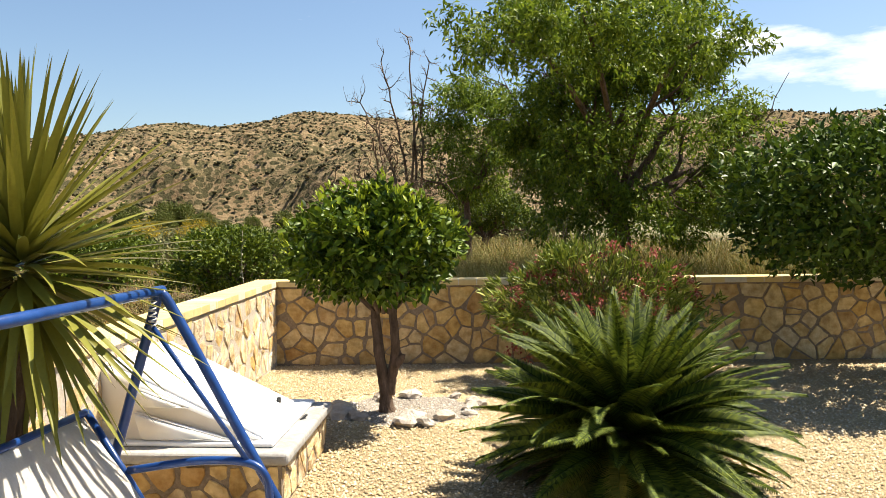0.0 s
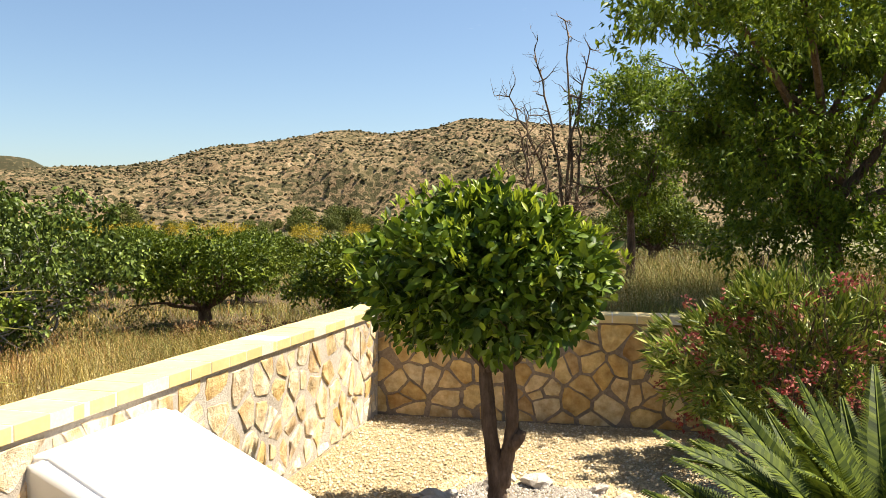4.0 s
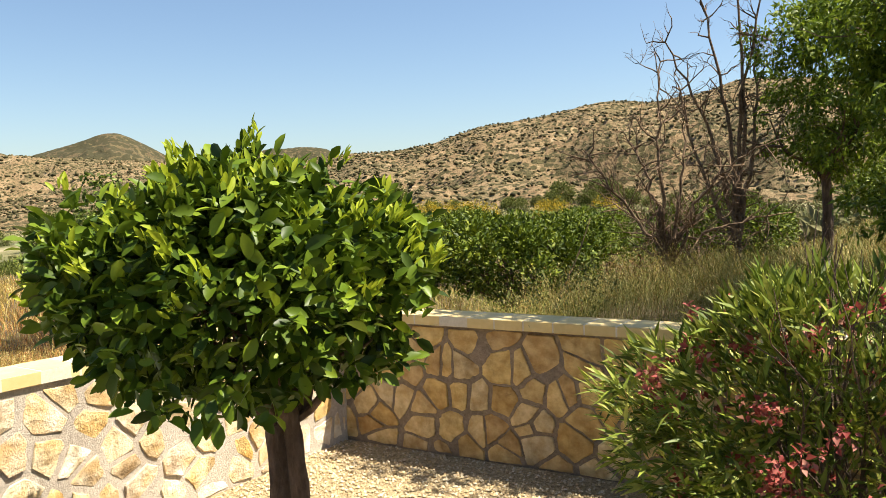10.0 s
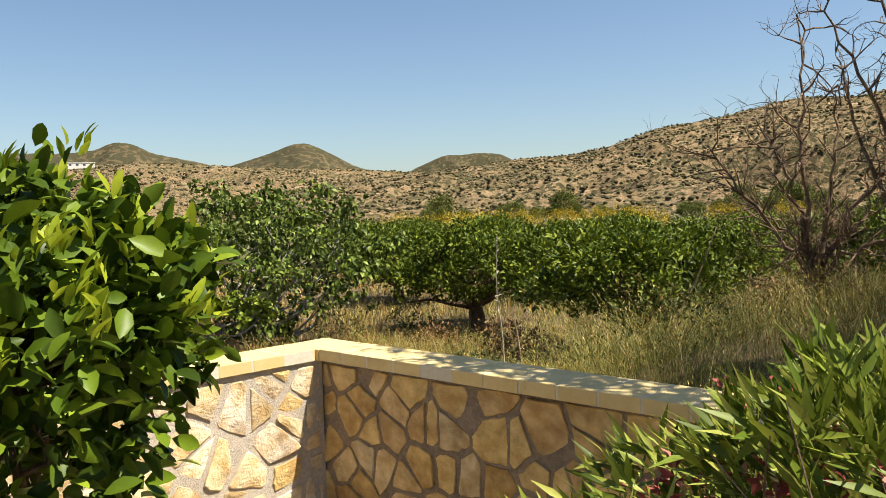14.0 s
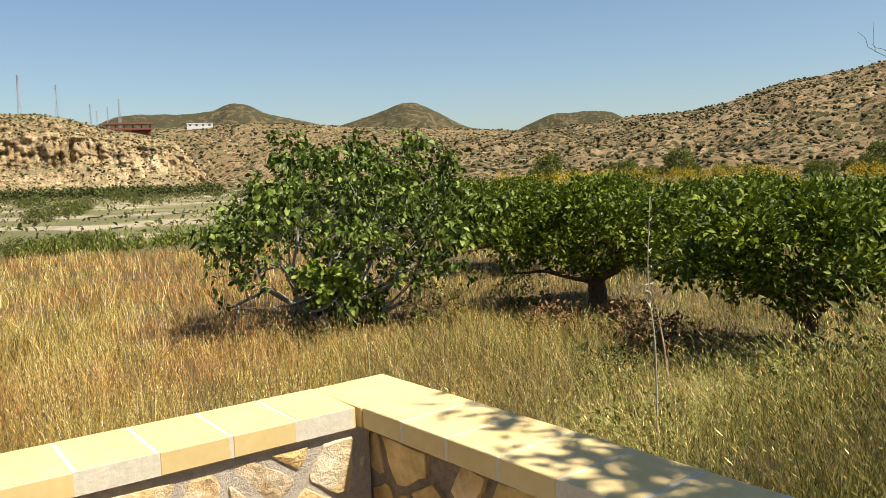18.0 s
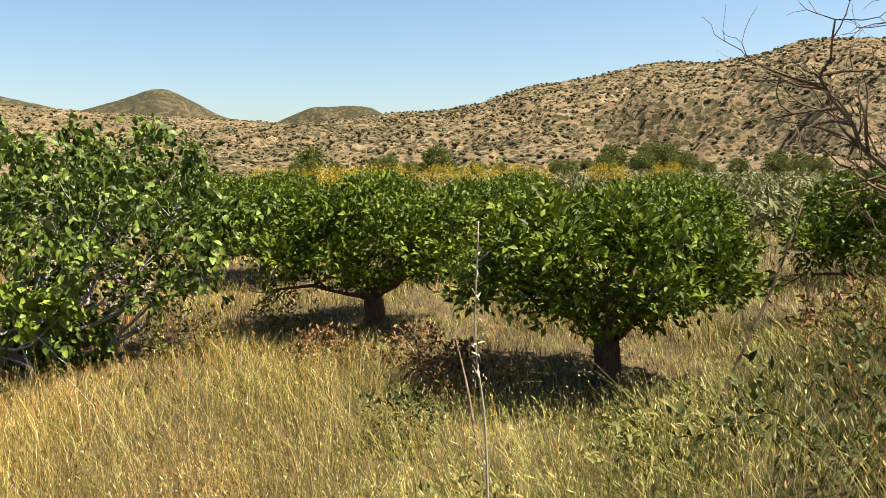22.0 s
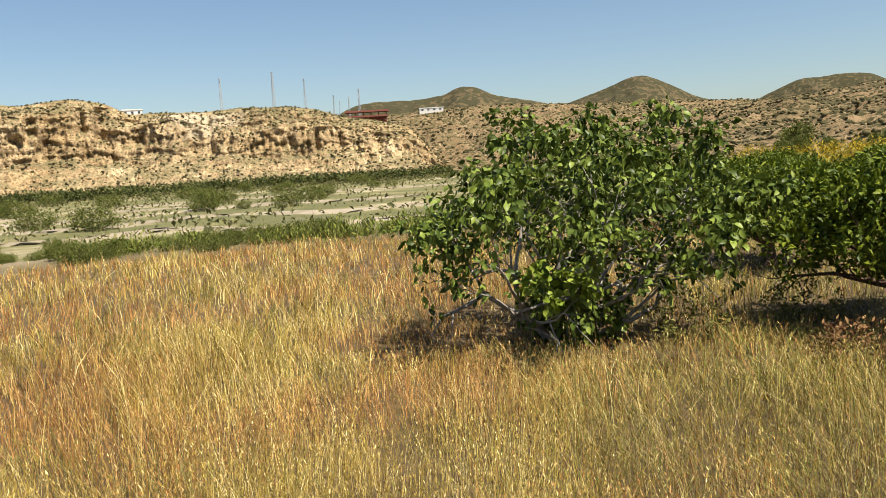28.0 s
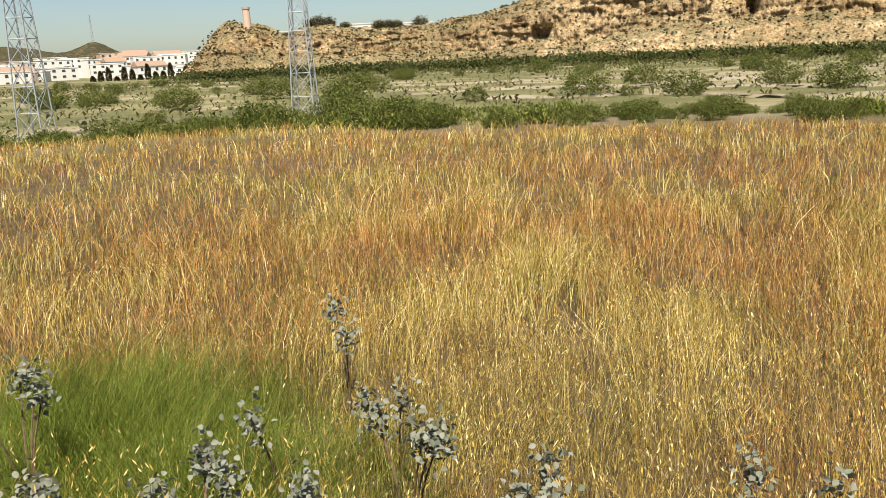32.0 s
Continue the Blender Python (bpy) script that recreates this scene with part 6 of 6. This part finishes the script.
def river_bed():
    """Pale gravel bars of the dry river, laid just over the valley floor."""
    rng = np.random.default_rng(95)
    for k, (az0, az1, r, wide) in enumerate(((62, 116, 82, 7), (68, 120, 104, 9), (84, 122, 128, 9), (62, 92, 150, 10), (128, 150, 215, 16), (66, 100, 68, 4))):
        az = np.arange(az0, az1, 0.8)
        V, cols = [], 6
        for a in az:
            c = r + 6 * math.sin(a * 0.09 + k) + 3 * math.sin(a * 0.4 + k)
            w = wide * (0.35 + 0.65 * abs(math.sin(a * 0.23 + k * 2))) * min(1, (a - az0) / 5 + 0.1, (az1 - a) / 5 + 0.1)
            for j in range(cols):
                x, y = polar(a, c + w * (j / (cols - 1) - 0.5) + rng.normal() * 0.5)
                V.append((x, y, float(land(x, y)) + 0.14 * math.sin(math.pi * j / (cols - 1)) + (0.06 if 0 < j < cols - 1 else -0.1)))
        n = len(az)
        i, j = np.meshgrid(np.arange(n - 1), np.arange(cols - 1), indexing="ij")
        F = np.stack([i * cols + j, i * cols + j + 1, (i + 1) * cols + j + 1, (i + 1) * cols + j], -1).reshape(-1, 4)
        ob = part_of("river_gravel", np_mesh("river_gravel", np.array(V), F), M_RIVER, smooth=True)
        tagged(ob, "pale dry gravel bar in the river bed", "river bed", kind="structure")


river_bed()

# stones and coping pieces
def clip_cell(poly, p, q):
    """Keeps the part of a polygon nearer to p than to q."""
    mid, d = ((p[0] + q[0]) / 2, (p[1] + q[1]) / 2), (q[0] - p[0], q[1] - p[1])
    out = []
    for a, b in zip(poly, poly[1:] + poly[:1]):
        fa = (a[0] - mid[0]) * d[0] + (a[1] - mid[1]) * d[1]
        fb = (b[0] - mid[0]) * d[0] + (b[1] - mid[1]) * d[1]
        if fa <= 0:
            out.append(a)
        if fa * fb < 0:
            t = fa / (fa - fb)
            out.append((a[0] + (b[0] - a[0]) * t, a[1] + (b[1] - a[1]) * t))
    return out


def stones_on(parent, length, height, seed, spacing, to_local, joint=0.012, start=0.0, material=M_STONE, skew=0.24):
    """Irregular rubble stones that fill a wall face, proud of the mortar. to_local maps (along, up, out) to the parent's space."""
    rng = np.random.default_rng(seed)
    seeds = []
    rows = max(2, round(height / spacing))
    for i in range(rows):
        x = start - rng.uniform(0, spacing)
        while x < start + length + spacing:
            seeds.append((x + rng.normal() * spacing * 0.2, (i + 0.5) * height / rows + rng.normal() * spacing * skew))
            x += spacing * rng.choice([0.5, 0.8, 1.2, 1.9])
    for p in seeds:
        poly = [(start + 0.008, 0.0), (start + length - 0.008, 0.0), (start + length - 0.008, height), (start + 0.008, height)]
        for q in seeds:
            if q is not p and abs(q[0] - p[0]) < spacing * 3.2:
                poly = clip_cell(poly, p, q)
                if len(poly) < 3:
                    break
        if len(poly) < 3:
            continue
        cx, cy = sum(a[0] for a in poly) / len(poly), sum(a[1] for a in poly) / len(poly)
        wide = max(a[0] for a in poly) - min(a[0] for a in poly)
        tall = max(a[1] for a in poly) - min(a[1] for a in poly)
        if min(wide, tall) < 0.06:
            continue
        ring = []
        for a, b in zip(poly, poly[1:] + poly[:1]):
            far = math.hypot(b[0] - a[0], b[1] - a[1])
            for t in ((0.04, 0.36, 0.64, 0.96) if far > 0.1 else (0.08, 0.92) if far > 0.04 else (0.5,)):
                ring.append((a[0] + (b[0] - a[0]) * t + rng.normal() * 0.003, a[1] + (b[1] - a[1]) * t + rng.normal() * 0.003))
        shrink = 1 - 2 * joint / min(wide, tall) * rng.uniform(0.8, 1.5)
        out = rng.uniform(0.004, 0.012)
        bm = bmesh.new()
        tilt = rng.normal(size=2) * 0.05
        layers = []
        for k, depth in ((1.0, -0.03), (0.99, out * 0.5), (0.95, out)):
            layer = []
            for x, y in ring:
                ux, uy = (x - cx) * shrink * k + rng.normal() * 0.0015, (y - cy) * shrink * k + rng.normal() * 0.0015
                layer.append(bm.verts.new(to_local(cx + ux, min(height, max(0.0, cy + uy)), depth + (ux * tilt[0] + uy * tilt[1] if depth > 0 else 0))))
            layers.append(layer)
        n = len(ring)
        for a, b in zip(layers, layers[1:]):
            for k in range(n):
                bm.faces.new((a[k], a[(k + 1) % n], b[(k + 1) % n], b[k]))
        hub = bm.verts.new(to_local(cx, cy, out + rng.uniform(0.0, 0.008)))
        for k in range(n):
            bm.faces.new((layers[2][k], layers[2][(k + 1) % n], hub))
        bmesh.ops.recalc_face_normals(bm, faces=bm.faces[:])
        part("stone", bm, material, parent)


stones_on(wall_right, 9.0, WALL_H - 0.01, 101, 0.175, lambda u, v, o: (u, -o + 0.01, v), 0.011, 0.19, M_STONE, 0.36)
stones_on(wall_left, 6.3, WALL_H - 0.01, 102, 0.165, lambda u, v, o: (u, WALL_T + o + 0.021, v), 0.018, 0.0, M_SUNLIT_PALE_STONE, 0.36)
stones_on(plinth, 1.16, 0.26, 103, 0.14, lambda u, v, o: (u, -o, v))
# the plinth's sunlit side takes the copy brightened by colour, its front the darker stone
stones_on(plinth, 1.22, 0.26, 104, 0.14, lambda u, v, o: (1.16 + o, u, v), 0.016, 0.0, M_SUNLIT_PALE_STONE)


def coping_piece(length, bevel=0.003):
    return box((length - 0.008, WALL_T + 0.085, COPING_T), (length / 2, 0, COPING_T / 2), bevel, 1)


me_coping = bpy.data.meshes.new("coping_stone")
bm = coping_piece(0.2)
bm.to_mesh(me_coping)
bm.free()
me_coping.materials.append(M_COPING)
rng_c = np.random.default_rng(105)
for parent, n, x0, y0 in ((wall_right, 58, 0.24, WALL_T / 2), (wall_left, 62, 0.05, WALL_T / 2)):
    for i in range(n):
        ob = new("coping_stone", me_coping)
        ob.parent = parent
        ob.matrix_basis = pose(x0 + 0.2 * i, y0 + rng_c.normal() * 0.0015, WALL_H + rng_c.normal() * 0.0006, 0, 0, rng_c.normal() * 0.15)
for parent, n, x0 in ((wall_right, 58, 0.24), (wall_left, 62, 0.05)):
    part("joint_mortar", box((0.2 * n - 0.02, WALL_T + 0.083, COPING_T - 0.003), (x0 + 0.1 * n, WALL_T / 2, WALL_H + COPING_T / 2)), M_JOINT, parent, "pale mortar between the coping stones")
part("coping_corner", box((0.295, 0.29, COPING_T), (0.093, 0.099, WALL_H + COPING_T / 2 - 0.001), 0.003, 1), M_COPING, wall_right)
